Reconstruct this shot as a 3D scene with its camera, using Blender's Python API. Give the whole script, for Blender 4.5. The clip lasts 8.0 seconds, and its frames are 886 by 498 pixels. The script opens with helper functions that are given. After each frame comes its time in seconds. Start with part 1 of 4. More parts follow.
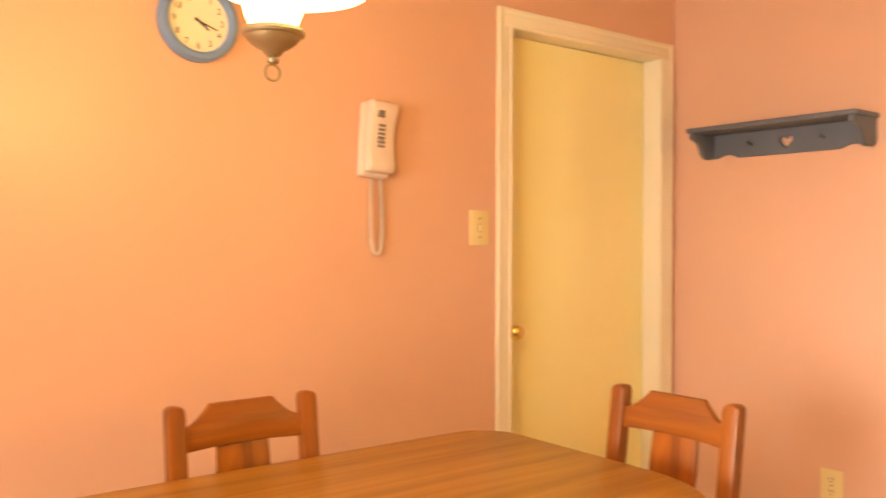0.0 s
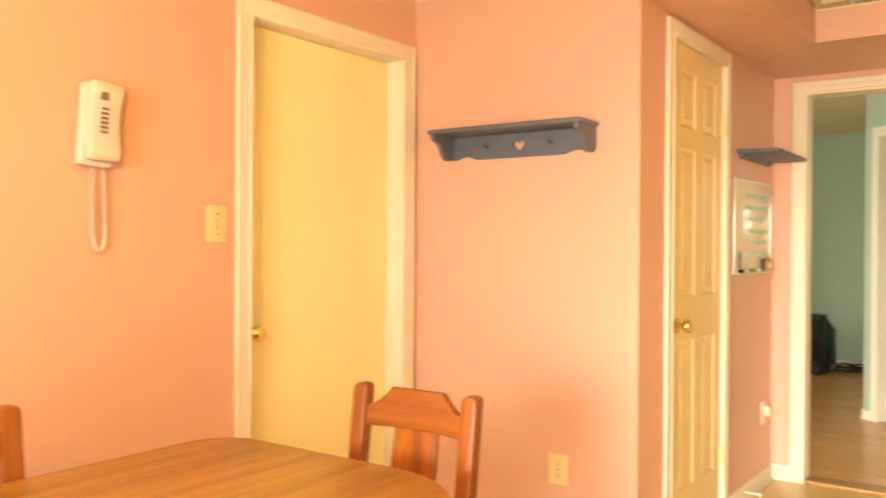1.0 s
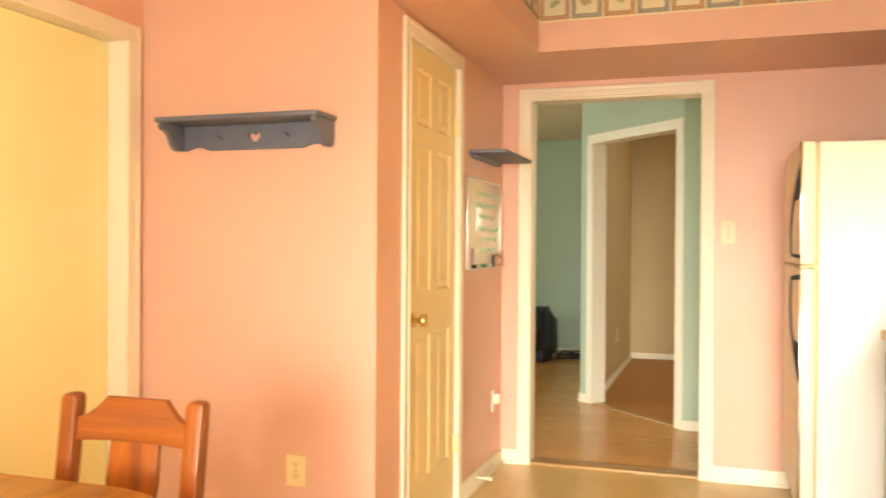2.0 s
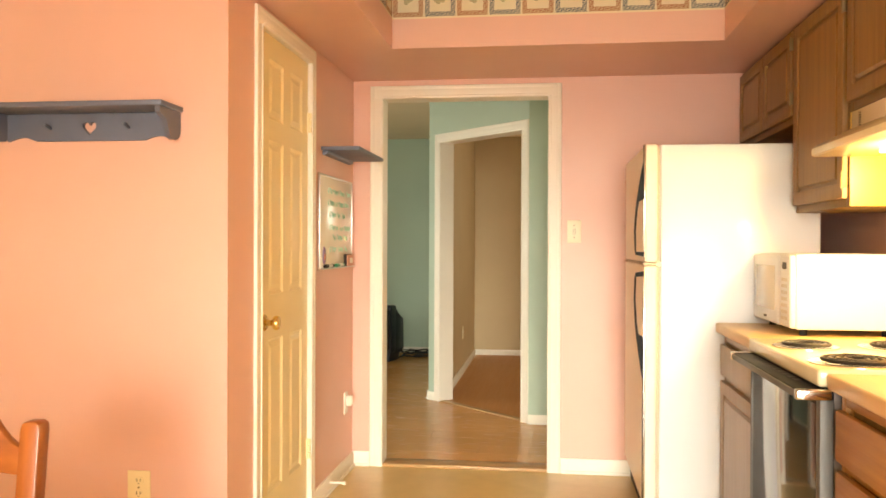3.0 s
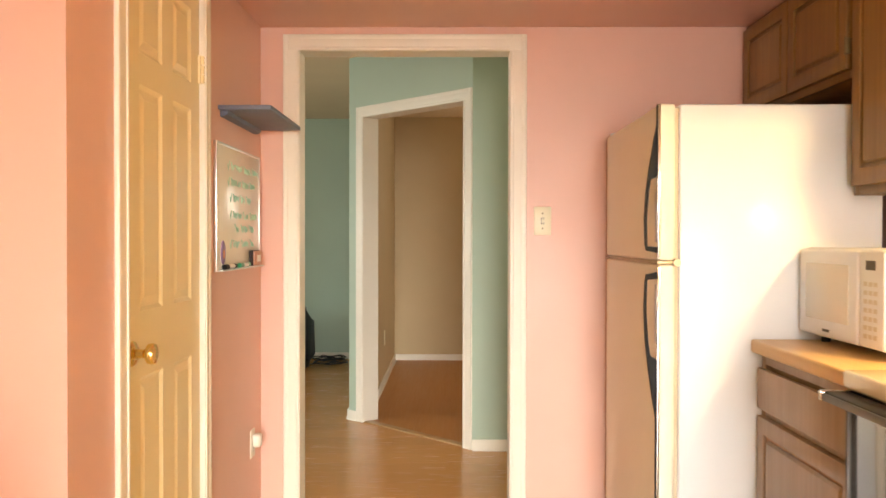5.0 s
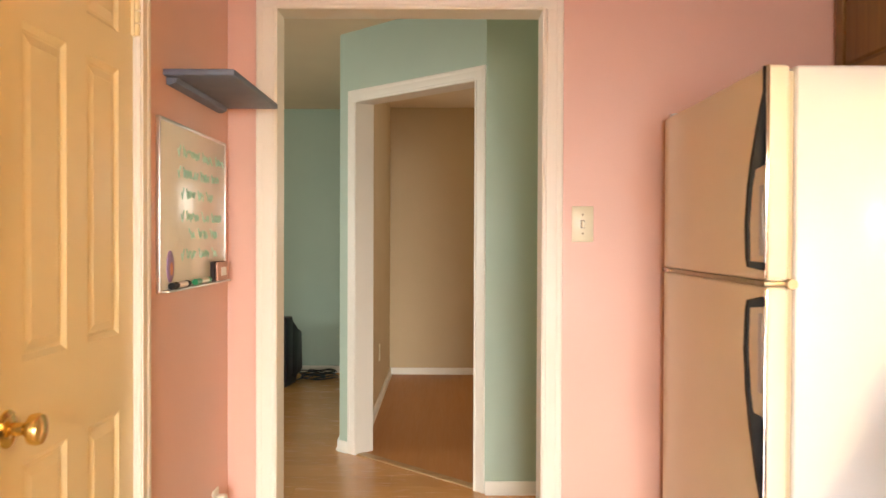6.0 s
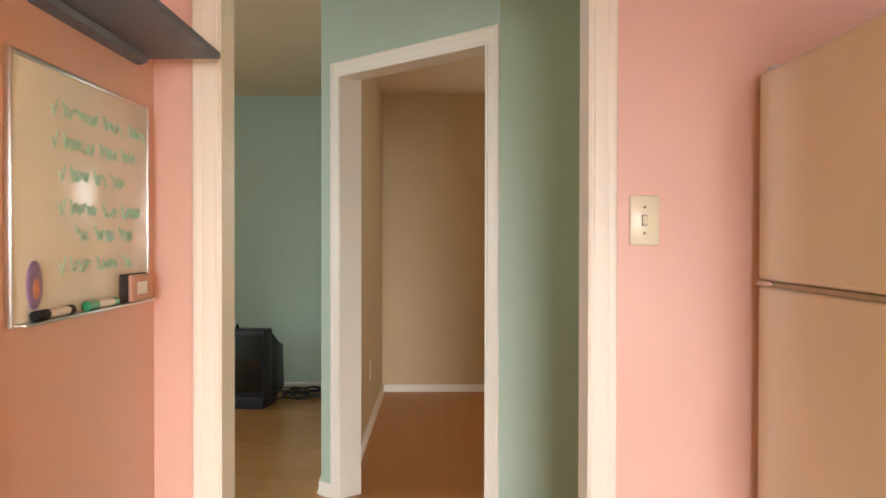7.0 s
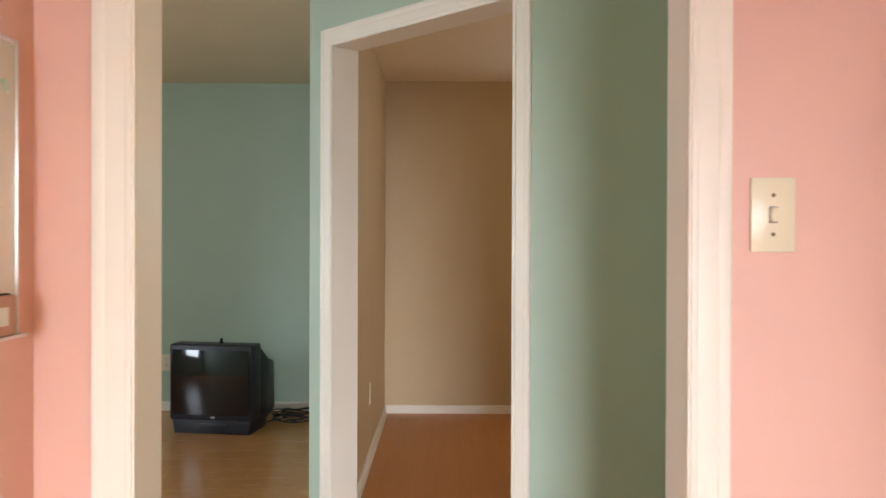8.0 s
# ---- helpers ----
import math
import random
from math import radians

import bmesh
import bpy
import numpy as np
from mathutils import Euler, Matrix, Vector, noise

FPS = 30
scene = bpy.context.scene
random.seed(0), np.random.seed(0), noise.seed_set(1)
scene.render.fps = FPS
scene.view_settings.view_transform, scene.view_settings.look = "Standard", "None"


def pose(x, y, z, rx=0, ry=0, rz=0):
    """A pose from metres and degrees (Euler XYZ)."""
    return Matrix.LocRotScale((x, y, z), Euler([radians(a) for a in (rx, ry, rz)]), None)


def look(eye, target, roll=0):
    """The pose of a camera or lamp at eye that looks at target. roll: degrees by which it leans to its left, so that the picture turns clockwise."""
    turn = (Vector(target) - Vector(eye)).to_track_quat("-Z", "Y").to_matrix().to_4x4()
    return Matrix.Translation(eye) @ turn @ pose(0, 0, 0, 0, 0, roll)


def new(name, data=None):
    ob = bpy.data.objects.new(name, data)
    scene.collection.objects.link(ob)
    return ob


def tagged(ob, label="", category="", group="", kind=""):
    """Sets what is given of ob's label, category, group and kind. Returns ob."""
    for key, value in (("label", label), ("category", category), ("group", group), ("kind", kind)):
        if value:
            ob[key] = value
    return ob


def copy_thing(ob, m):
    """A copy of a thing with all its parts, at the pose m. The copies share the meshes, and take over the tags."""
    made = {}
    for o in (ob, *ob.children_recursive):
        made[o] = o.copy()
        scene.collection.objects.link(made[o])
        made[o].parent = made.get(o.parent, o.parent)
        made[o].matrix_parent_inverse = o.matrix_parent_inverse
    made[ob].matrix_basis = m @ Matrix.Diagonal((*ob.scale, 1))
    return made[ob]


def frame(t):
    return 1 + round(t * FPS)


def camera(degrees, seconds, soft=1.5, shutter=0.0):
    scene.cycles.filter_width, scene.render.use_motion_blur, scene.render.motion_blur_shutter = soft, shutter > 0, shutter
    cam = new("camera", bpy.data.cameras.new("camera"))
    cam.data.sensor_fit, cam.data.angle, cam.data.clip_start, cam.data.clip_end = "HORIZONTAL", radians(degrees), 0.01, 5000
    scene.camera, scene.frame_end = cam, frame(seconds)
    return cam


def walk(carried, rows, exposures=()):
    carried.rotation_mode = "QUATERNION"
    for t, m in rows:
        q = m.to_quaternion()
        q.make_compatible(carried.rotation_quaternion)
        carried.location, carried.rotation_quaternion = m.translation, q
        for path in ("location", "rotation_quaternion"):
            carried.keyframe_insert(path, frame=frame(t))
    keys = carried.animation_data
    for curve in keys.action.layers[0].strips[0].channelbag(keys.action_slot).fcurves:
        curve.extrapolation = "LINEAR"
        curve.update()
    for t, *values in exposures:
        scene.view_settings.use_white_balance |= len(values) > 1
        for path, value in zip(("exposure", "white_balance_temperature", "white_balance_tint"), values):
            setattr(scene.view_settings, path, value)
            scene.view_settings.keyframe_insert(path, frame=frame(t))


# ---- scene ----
cam = camera(55.7, 8.0, soft=1.5, shutter=0.4)
PATH = [
    (0, (0.0, 0.051, 1.244), (1.213, 1.641, 1.224), 0.2),
    (0.5, (0.018, 0.071, 1.228), (1.47, 1.446, 1.216), 0.2),
    (1, (0.057, 0.091, 1.222), (1.686, 1.251, 1.215), 0.4),
    (1.5, (0.083, 0.092, 1.214), (1.874, 0.982, 1.212), 0.4),
    (2, (0.123, 0.096, 1.215), (2.023, 0.719, 1.207), 0.4),
    (3.3, (0.221, 0.209, 1.215), (2.21, 0.419, 1.208), 0.2),
    (3.5, (0.275, 0.231, 1.218), (2.264, 0.432, 1.211), 0.2),
    (4, (0.505, 0.284, 1.223), (2.498, 0.451, 1.207), 0.1),
    (4.5, (0.808, 0.356, 1.209), (2.804, 0.469, 1.186), 0.2),
    (5, (1.111, 0.434, 1.216), (3.111, 0.453, 1.191), 0.1),
    (6.5, (2.25, 0.538, 1.25), (4.249, 0.532, 1.224), 0.2),
    (7, (2.634, 0.556, 1.245), (4.634, 0.54, 1.221), 0.1),
    (7.5, (2.97, 0.576, 1.248), (4.97, 0.562, 1.226), -0.1),
    (8, (3.329, 0.584, 1.244), (5.329, 0.58, 1.23), 0.2),
]
EXPOSURES = [(0.0, -0.25, 8300, 5), (0.5, 0.07, 8200, 0), (1.0, 0.2, 7800, -2), (1.5, 0.22, 7250, -2), (2.0, 0.18, 7300, -2), (3.5, 0.06, 6900, 4), (5.0, -0.05, 6550, 6), (6.5, -0.1, 6250, 9), (7.0, -0.2, 6000, 9), (8.0, -0.08, 5650, 9)]
walk(cam, [(t, look(eye, target, roll)) for t, eye, target, roll in PATH], EXPOSURES)

# ---------------------------------------------------------------- light
world = bpy.data.worlds.new("world")
scene.world = world
world.use_nodes = True
sky = world.node_tree.nodes.new("ShaderNodeTexSky")
sky.sky_type, sky.sun_disc = "NISHITA", False
sky.sun_elevation, sky.sun_rotation = radians(9.5), radians(274)
world.node_tree.links.new(sky.outputs[0], world.node_tree.nodes["Background"].inputs[0])
world.node_tree.nodes["Background"].inputs[1].default_value = 0.1


def lamp(name, kind, m, power, colour, size=0.1, size_y=None):
    data = bpy.data.lights.new(name, kind)
    data.energy, data.color = power, colour
    if kind == "AREA":
        data.shape, data.size, data.size_y = "RECTANGLE", size, size_y or size
    elif kind == "SUN":
        data.angle = radians(size)
    else:
        data.shadow_soft_size = size
    ob = new(name, data)
    ob.matrix_world = m
    return ob


lamp("sun", "SUN", look((0, 0, 3), (1.0, 0.07, 2.832)), 5.0, (1.0, 0.965, 0.92), 21)
lamp("patio_daylight", "AREA", look((-3.2, -0.05, 1.06), (0, -0.05, -0.3)), 116, (1.0, 0.97, 0.95), 1.85, 1.85)
lamp("living_daylight", "AREA", look((5.7, 4.98, 1.4), (5.7, 0, 1.1)), 60, (0.97, 0.97, 0.95), 0.9, 1.15)
lamp("bedroom_daylight", "AREA", look((8.2, -1.98, 1.4), (8.2, 0, 1.2)), 11, (1.0, 0.86, 0.60), 0.85, 1.0)
lamp("bedroom_east_daylight", "AREA", look((9.365, -1.24, 1.61), (0, -1.24, 1.2)), 14, (1.0, 0.95, 0.86), 1.0, 0.62)
# unseen fill lamp, added to lift the dark hall wall
lamp("hall_fill", "AREA", look((5.34, -1.485, 1.45), (5.34, 0, 1.2)), 7, (1.0, 0.90, 0.70), 0.74, 1.0)
lamp("pendant_bulb", "POINT", pose(0.581, 1.25, 1.69), 30, (1.0, 0.60, 0.20), 0.04)
lamp("hood_bulb", "POINT", pose(2.74, -0.88, 1.462), 44, (1.0, 0.66, 0.25), 0.035)


# ---------------------------------------------------------------- materials
def nodes_of(name):
    m = bpy.data.materials.new(name)
    m.use_nodes = True
    return m, m.node_tree.nodes, m.node_tree.links, m.node_tree.nodes["Principled BSDF"]


def paint(name, colour, rough=0.5, metal=0.0, var=0.06, scale=2.5, bump=0.05, grain=220.0, coat=0.0):
    """A plain surface with slight mottling, uneven gloss and fine relief."""
    m, n, l, b = nodes_of(name)
    co = n.new("ShaderNodeTexCoord")
    big, fine = n.new("ShaderNodeTexNoise"), n.new("ShaderNodeTexNoise")
    big.inputs["Scale"].default_value, big.inputs["Detail"].default_value = scale, 5
    fine.inputs["Scale"].default_value, fine.inputs["Detail"].default_value = grain, 3
    for t in (big, fine):
        l.new(co.outputs["Object"], t.inputs["Vector"])
    mix = n.new("ShaderNodeMix")
    mix.data_type = "RGBA"
    mix.inputs[6].default_value = (*[min(1, c * (1 + var)) for c in colour], 1)
    mix.inputs[7].default_value = (*[c * (1 - var) for c in colour], 1)
    l.new(big.outputs[0], mix.inputs[0])
    l.new(mix.outputs[2], b.inputs["Base Color"])
    r = n.new("ShaderNodeMapRange")
    r.inputs[3].default_value, r.inputs[4].default_value = max(0.02, rough - 0.06), min(1, rough + 0.06)
    l.new(big.outputs[0], r.inputs[0])
    l.new(r.outputs[0], b.inputs["Roughness"])
    b.inputs["Metallic"].default_value = metal
    b.inputs["Coat Weight"].default_value = coat
    b.inputs["Coat Roughness"].default_value = 0.12
    if bump:
        k = n.new("ShaderNodeBump")
        k.inputs["Strength"].default_value, k.inputs["Distance"].default_value = bump, 0.002
        l.new(fine.outputs[0], k.inputs["Height"])
        l.new(k.outputs[0], b.inputs["Normal"])
    return m


def wood(name, light, dark, along, rough=0.4, scale=1.0, coat=0.0, pieces=False, contrast=(0.35, 0.7)):
    """Wood with the grain along one axis ('x', 'y' or 'z')."""
    m, n, l, b = nodes_of(name)
    co, mp = n.new("ShaderNodeTexCoord"), n.new("ShaderNodeMapping")
    s = {"x": (1.2, 26, 26), "y": (26, 1.2, 26), "z": (26, 26, 1.2)}[along]
    mp.inputs["Scale"].default_value = [v * scale for v in s]
    l.new(co.outputs["Object"], mp.inputs["Vector"])
    if pieces:
        info, cx = n.new("ShaderNodeObjectInfo"), n.new("ShaderNodeCombineXYZ")
        mul = n.new("ShaderNodeMath")
        mul.operation, mul.inputs[1].default_value = "MULTIPLY", 37.0
        l.new(info.outputs["Random"], mul.inputs[0])
        for i in range(3):
            l.new(mul.outputs[0], cx.inputs[i])
        l.new(cx.outputs[0], mp.inputs["Location"])
    t, f = n.new("ShaderNodeTexNoise"), n.new("ShaderNodeTexNoise")
    t.inputs["Scale"].default_value, t.inputs["Detail"].default_value, t.inputs["Distortion"].default_value = 1.0, 8, 0.6
    f.inputs["Scale"].default_value, f.inputs["Detail"].default_value = 5.0, 4
    l.new(mp.outputs[0], t.inputs["Vector"])
    l.new(mp.outputs[0], f.inputs["Vector"])
    ramp = n.new("ShaderNodeValToRGB")
    ramp.color_ramp.elements[0].position, ramp.color_ramp.elements[1].position = contrast
    ramp.color_ramp.elements[0].color, ramp.color_ramp.elements[1].color = (*dark, 1), (*light, 1)
    l.new(t.outputs[0], ramp.inputs[0])
    last = ramp.outputs[0]
    if pieces:
        hs, mr = n.new("ShaderNodeHueSaturation"), n.new("ShaderNodeMapRange")
        mr.inputs[3].default_value, mr.inputs[4].default_value = 0.94, 1.06
        l.new(info.outputs["Random"], mr.inputs[0])
        l.new(mr.outputs[0], hs.inputs["Value"])
        l.new(last, hs.inputs["Color"])
        last = hs.outputs[0]
    l.new(last, b.inputs["Base Color"])
    r = n.new("ShaderNodeMapRange")
    r.inputs[3].default_value, r.inputs[4].default_value = max(0.05, rough - 0.08), rough + 0.08
    l.new(f.outputs[0], r.inputs[0])
    l.new(r.outputs[0], b.inputs["Roughness"])
    b.inputs["Coat Weight"].default_value = coat
    b.inputs["Coat Roughness"].default_value = 0.15
    k = n.new("ShaderNodeBump")
    k.inputs["Strength"].default_value, k.inputs["Distance"].default_value = 0.08, 0.002
    l.new(f.outputs[0], k.inputs["Height"])
    l.new(k.outputs[0], b.inputs["Normal"])
    return m


def glow(name, colour, strength):
    m, n, l, b = nodes_of(name)
    b.inputs["Base Color"].default_value = (*colour, 1)
    b.inputs["Emission Color"].default_value = (*colour, 1)
    b.inputs["Emission Strength"].default_value = strength
    return m


def lattice(name, a, c, size):
    """Fine diamond check of printed wallpaper."""
    m, n, l, b = nodes_of(name)
    co, mp, ch = n.new("ShaderNodeTexCoord"), n.new("ShaderNodeMapping"), n.new("ShaderNodeTexChecker")
    mp.inputs["Rotation"].default_value = (radians(45), radians(45), radians(45))
    ch.inputs["Scale"].default_value = 1 / size
    ch.inputs["Color1"].default_value, ch.inputs["Color2"].default_value = (*a, 1), (*c, 1)
    l.new(co.outputs["Object"], mp.inputs["Vector"])
    l.new(mp.outputs[0], ch.inputs["Vector"])
    l.new(ch.outputs[0], b.inputs["Base Color"])
    b.inputs["Roughness"].default_value = 0.7
    return m


PINK = paint("salmon_paint", (0.70, 0.424, 0.342), 0.42, var=0.05, bump=0.10, grain=150)
TEAL = paint("teal_paint", (0.405, 0.50, 0.405), 0.5, var=0.05, bump=0.08, grain=150)
BEIGE = paint("beige_paint", (0.54, 0.41, 0.235), 0.6, var=0.05, bump=0.08, grain=150)
# kitchen ceiling colour lowered so it bounces less light onto soffits and walls
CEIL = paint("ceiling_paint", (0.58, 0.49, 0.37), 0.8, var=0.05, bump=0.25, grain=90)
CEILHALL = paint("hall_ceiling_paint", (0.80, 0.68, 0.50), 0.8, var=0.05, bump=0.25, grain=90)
TRIM = paint("white_trim", (0.82, 0.77, 0.68), 0.45, var=0.04, bump=0.04, grain=60)
CREAM = paint("cream_door_paint", (0.93, 0.88, 0.53), 0.38, var=0.04, bump=0.06, grain=90)
PANTRY = paint("aged_cream_paint", (0.80, 0.68, 0.40), 0.35, var=0.05, bump=0.06, grain=90)
VINYL = paint("tan_vinyl", (0.63, 0.47, 0.21), 0.30, var=0.12, scale=9, bump=0.12, grain=60)
LAMINATE = wood("laminate_plank", (0.62, 0.305, 0.105), (0.585, 0.28, 0.092), "y", 0.25, 1.0, pieces=True, contrast=(0.2, 0.85))
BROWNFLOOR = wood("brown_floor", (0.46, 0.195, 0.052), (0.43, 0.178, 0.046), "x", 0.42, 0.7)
OAKSTRIP = wood("oak_strip", (0.50, 0.32, 0.15), (0.36, 0.20, 0.08), "y", 0.4)
TABLEWOOD = wood("table_laminate", (0.47, 0.245, 0.07), (0.25, 0.11, 0.025), "x", 0.34, 0.8, contrast=(0.3, 0.75))
CHAIRWOOD = wood("chair_maple", (0.36, 0.105, 0.015), (0.18, 0.045, 0.007), "z", 0.42, 0.9, coat=0.05)
HINGE = paint("dull_brass", (0.17, 0.12, 0.045), 0.5, 0.3, var=0.1)
DRAWERWOOD = wood("warm_drawer_oak", (0.46, 0.23, 0.045), (0.34, 0.155, 0.028), "x", 0.42, 1.2)
CRESTWOOD = wood("chair_maple_rail", (0.35, 0.105, 0.016), (0.20, 0.052, 0.008), "x", 0.42, 0.9, coat=0.05)
CABWOOD = wood("cabinet_oak", (0.27, 0.15, 0.030), (0.20, 0.105, 0.020), "z", 0.5, 1.3, coat=0.05)
CABDARK = wood("cabinet_frame_oak", (0.20, 0.112, 0.024), (0.15, 0.080, 0.017), "x", 0.5, 1.3)
BASEWOOD = wood("base_cabinet_oak", (0.34, 0.235, 0.15), (0.285, 0.19, 0.115), "z", 0.4, 1.3, coat=0.2)
BASEEDGE = wood("base_cabinet_worn_edge", (0.42, 0.21, 0.07), (0.30, 0.14, 0.045), "z", 0.4, 1.3)
COUNTER = wood("counter_laminate", (0.66, 0.45, 0.21), (0.61, 0.405, 0.18), "x", 0.4, 1.4)
WHITE = paint("appliance_white", (0.72, 0.75, 0.79), 0.34, var=0.02, bump=0.05, grain=300, coat=0.12)
GASKET = paint("cream_gasket", (0.50, 0.43, 0.31), 0.5, var=0.03)
FRDOOR = paint("appliance_almond", (0.82, 0.75, 0.63), 0.36, var=0.03, bump=0.3, grain=420)
BLACK = paint("black_plastic", (0.012, 0.012, 0.013), 0.5, var=0.1)
BLACK.node_tree.nodes["Principled BSDF"].inputs["Specular IOR Level"].default_value = 0.12
GLASSBLACK = paint("black_oven_glass", (0.012, 0.011, 0.011), 0.06, var=0.1, bump=0, coat=0.5)
CHROME = paint("chrome", (0.75, 0.73, 0.70), 0.14, 1.0, var=0.03, bump=0)
STEEL = paint("brushed_steel", (0.52, 0.50, 0.49), 0.3, 1.0, var=0.06, bump=0.08)
OVENTRIM = paint("dull_steel", (0.13, 0.128, 0.125), 0.5, 0.4, var=0.1, scale=8, bump=0.08)
BRASS = paint("brass", (0.83, 0.64, 0.25), 0.2, 1.0, var=0.08, bump=0)
PEWTER = paint("antique_pewter", (0.40, 0.33, 0.22), 0.45, 0.7, var=0.15, scale=30)
ENAMEL = paint("almond_enamel", (0.80, 0.72, 0.50), 0.2, var=0.03, bump=0, coat=0.3)
COIL = paint("burner_coil", (0.03, 0.027, 0.025), 0.45, 0.4, var=0.2, scale=40)
BLUE = paint("slate_blue_paint", (0.115, 0.135, 0.20), 0.5, var=0.10, scale=14, bump=0.12, grain=120)
CLOCKBLUE = paint("clock_blue", (0.16, 0.26, 0.52), 0.3, var=0.05, bump=0)
PAPER = paint("clock_face", (0.80, 0.76, 0.66), 0.5, var=0.03, bump=0)
INK = paint("black_ink", (0.02, 0.02, 0.02), 0.6, var=0.0, bump=0)
PLASTIC = paint("phone_plastic", (0.74, 0.62, 0.60), 0.36, var=0.03, bump=0.03)
PHONEKEY = paint("phone_keys", (0.20, 0.16, 0.16), 0.5, bump=0)
PLATE = paint("almond_plate", (0.78, 0.66, 0.40), 0.3, var=0.03, bump=0)
IVORY = paint("ivory_plate", (0.74, 0.68, 0.50), 0.3, var=0.03, bump=0)
SLOT = paint("dark_slot", (0.06, 0.05, 0.04), 0.6, var=0.0, bump=0)
BOARD = paint("whiteboard", (0.80, 0.77, 0.68), 0.19, var=0.03, bump=0)
ALU = paint("aluminium", (0.66, 0.65, 0.62), 0.32, 1.0, var=0.04)
GREENINK = paint("green_marker", (0.36, 0.60, 0.48), 0.5, var=0.25, scale=60, bump=0)
GREENCAP = paint("green_cap", (0.03, 0.30, 0.14), 0.3, var=0.05, bump=0)
MARKER = paint("marker_barrel", (0.75, 0.72, 0.66), 0.35, var=0.03, bump=0)
FELT = paint("eraser_felt", (0.05, 0.04, 0.045), 0.95, var=0.2, scale=60, bump=0.4)
ERASER = paint("eraser_pink", (0.55, 0.30, 0.22), 0.6, var=0.1, scale=30)
LILAC = paint("magnet_lilac", (0.26, 0.17, 0.33), 0.45, var=0.4, scale=45, bump=0)
ORANGE = paint("magnet_orange", (0.62, 0.25, 0.12), 0.45, var=0.2, scale=60, bump=0)
TVBODY = paint("tv_charcoal", (0.012, 0.012, 0.022), 0.42, var=0.12, scale=12, bump=0.1)
TVGLASS = paint("tv_glass", (0.006, 0.006, 0.009), 0.05, var=0.0, bump=0, coat=0.3)
CABLE = paint("black_cable", (0.02, 0.02, 0.02), 0.5, var=0.1)
SHADE = glow("lit_milk_glass", (1.0, 0.80, 0.45), 9.0)
HOODLENS = glow("hood_lens", (1.0, 0.80, 0.40), 8.0)
BORDER_BASE = paint("border_paper", (0.66, 0.60, 0.42), 0.7, var=0.06, scale=20, bump=0)
BORDER_LINE = paint("border_line", (0.74, 0.62, 0.42), 0.7, var=0.03, bump=0)
CHECK_BLUE = lattice("border_check_blue", (0.07, 0.09, 0.12), (0.50, 0.46, 0.34), 0.006)
CHECK_RUST = lattice("border_check_rust", (0.30, 0.11, 0.05), (0.55, 0.42, 0.25), 0.006)
MOTIF = paint("border_motif", (0.36, 0.34, 0.20), 0.7, var=0.35, scale=60, bump=0)
GRASS = paint("grass", (0.07, 0.11, 0.035), 0.9, var=0.3, scale=3, bump=0.4, grain=40)
GLASS, _n, _l, _b = nodes_of("window_glass")
_b.inputs["Transmission Weight"].default_value, _b.inputs["Roughness"].default_value = 1.0, 0.0


# ---------------------------------------------------------------- mesh helpers
def box(bm, x0, x1, y0, y1, z0, z1, bev=0.0, seg=2):
    x0, x1, y0, y1, z0, z1 = min(x0, x1), max(x0, x1), min(y0, y1), max(y0, y1), min(z0, z1), max(z0, z1)
    m = Matrix.Translation(((x0 + x1) / 2, (y0 + y1) / 2, (z0 + z1) / 2)) @ Matrix.Diagonal((x1 - x0, y1 - y0, z1 - z0, 1))
    vs = bmesh.ops.create_cube(bm, size=1, matrix=m)["verts"]
    if bev:
        es = list({e for v in vs for e in v.link_edges})
        bmesh.ops.bevel(bm, geom=es, offset=bev, segments=seg, profile=0.5, affect="EDGES")
    return bm


def one(*a, **k):
    return box(bmesh.new(), *a, **k)


def cyl(bm, p0, p1, r0, r1=None, seg=20):
    p0, p1 = Vector(p0), Vector(p1)
    d = p1 - p0
    m = Matrix.Translation((p0 + p1) / 2) @ d.to_track_quat("Z", "Y").to_matrix().to_4x4()
    bmesh.ops.create_cone(bm, cap_ends=True, segments=seg, radius1=r0, radius2=r0 if r1 is None else r1, depth=d.length, matrix=m)
    return bm


def lathe(bm, profile, m=Matrix(), seg=32):
    """Turns (radius, height) pairs round the local z axis."""
    rings = []
    for r, z in profile:
        rings.append([bm.verts.new(m @ Vector((r * math.cos(2 * math.pi * i / seg), r * math.sin(2 * math.pi * i / seg), z))) for i in range(seg)])
    for a, b in zip(rings, rings[1:]):
        for i in range(seg):
            bm.faces.new((a[i], a[(i + 1) % seg], b[(i + 1) % seg], b[i]))
    for ring in (rings[0], rings[-1]):
        bm.faces.new(ring)
    bmesh.ops.recalc_face_normals(bm, faces=bm.faces)
    return bm


def prism(bm, outline, depth, m=Matrix(), bev=0.0):
    """A flat outline in local x, z, made depth thick towards local y."""
    a = [bm.verts.new(m @ Vector((x, 0, z))) for x, z in outline]
    b = [bm.verts.new(m @ Vector((x, depth, z))) for x, z in outline]
    k = len(a)
    fs = [bm.faces.new(a), bm.faces.new(b[::-1])] + [bm.faces.new((a[i], b[i], b[(i + 1) % k], a[(i + 1) % k])) for i in range(k)]
    bmesh.ops.recalc_face_normals(bm, faces=fs)
    if bev:
        es = list(fs[0].edges) + list(fs[1].edges)
        bmesh.ops.bevel(bm, geom=es, offset=bev, segments=2, profile=0.5, affect="EDGES")
    return bm


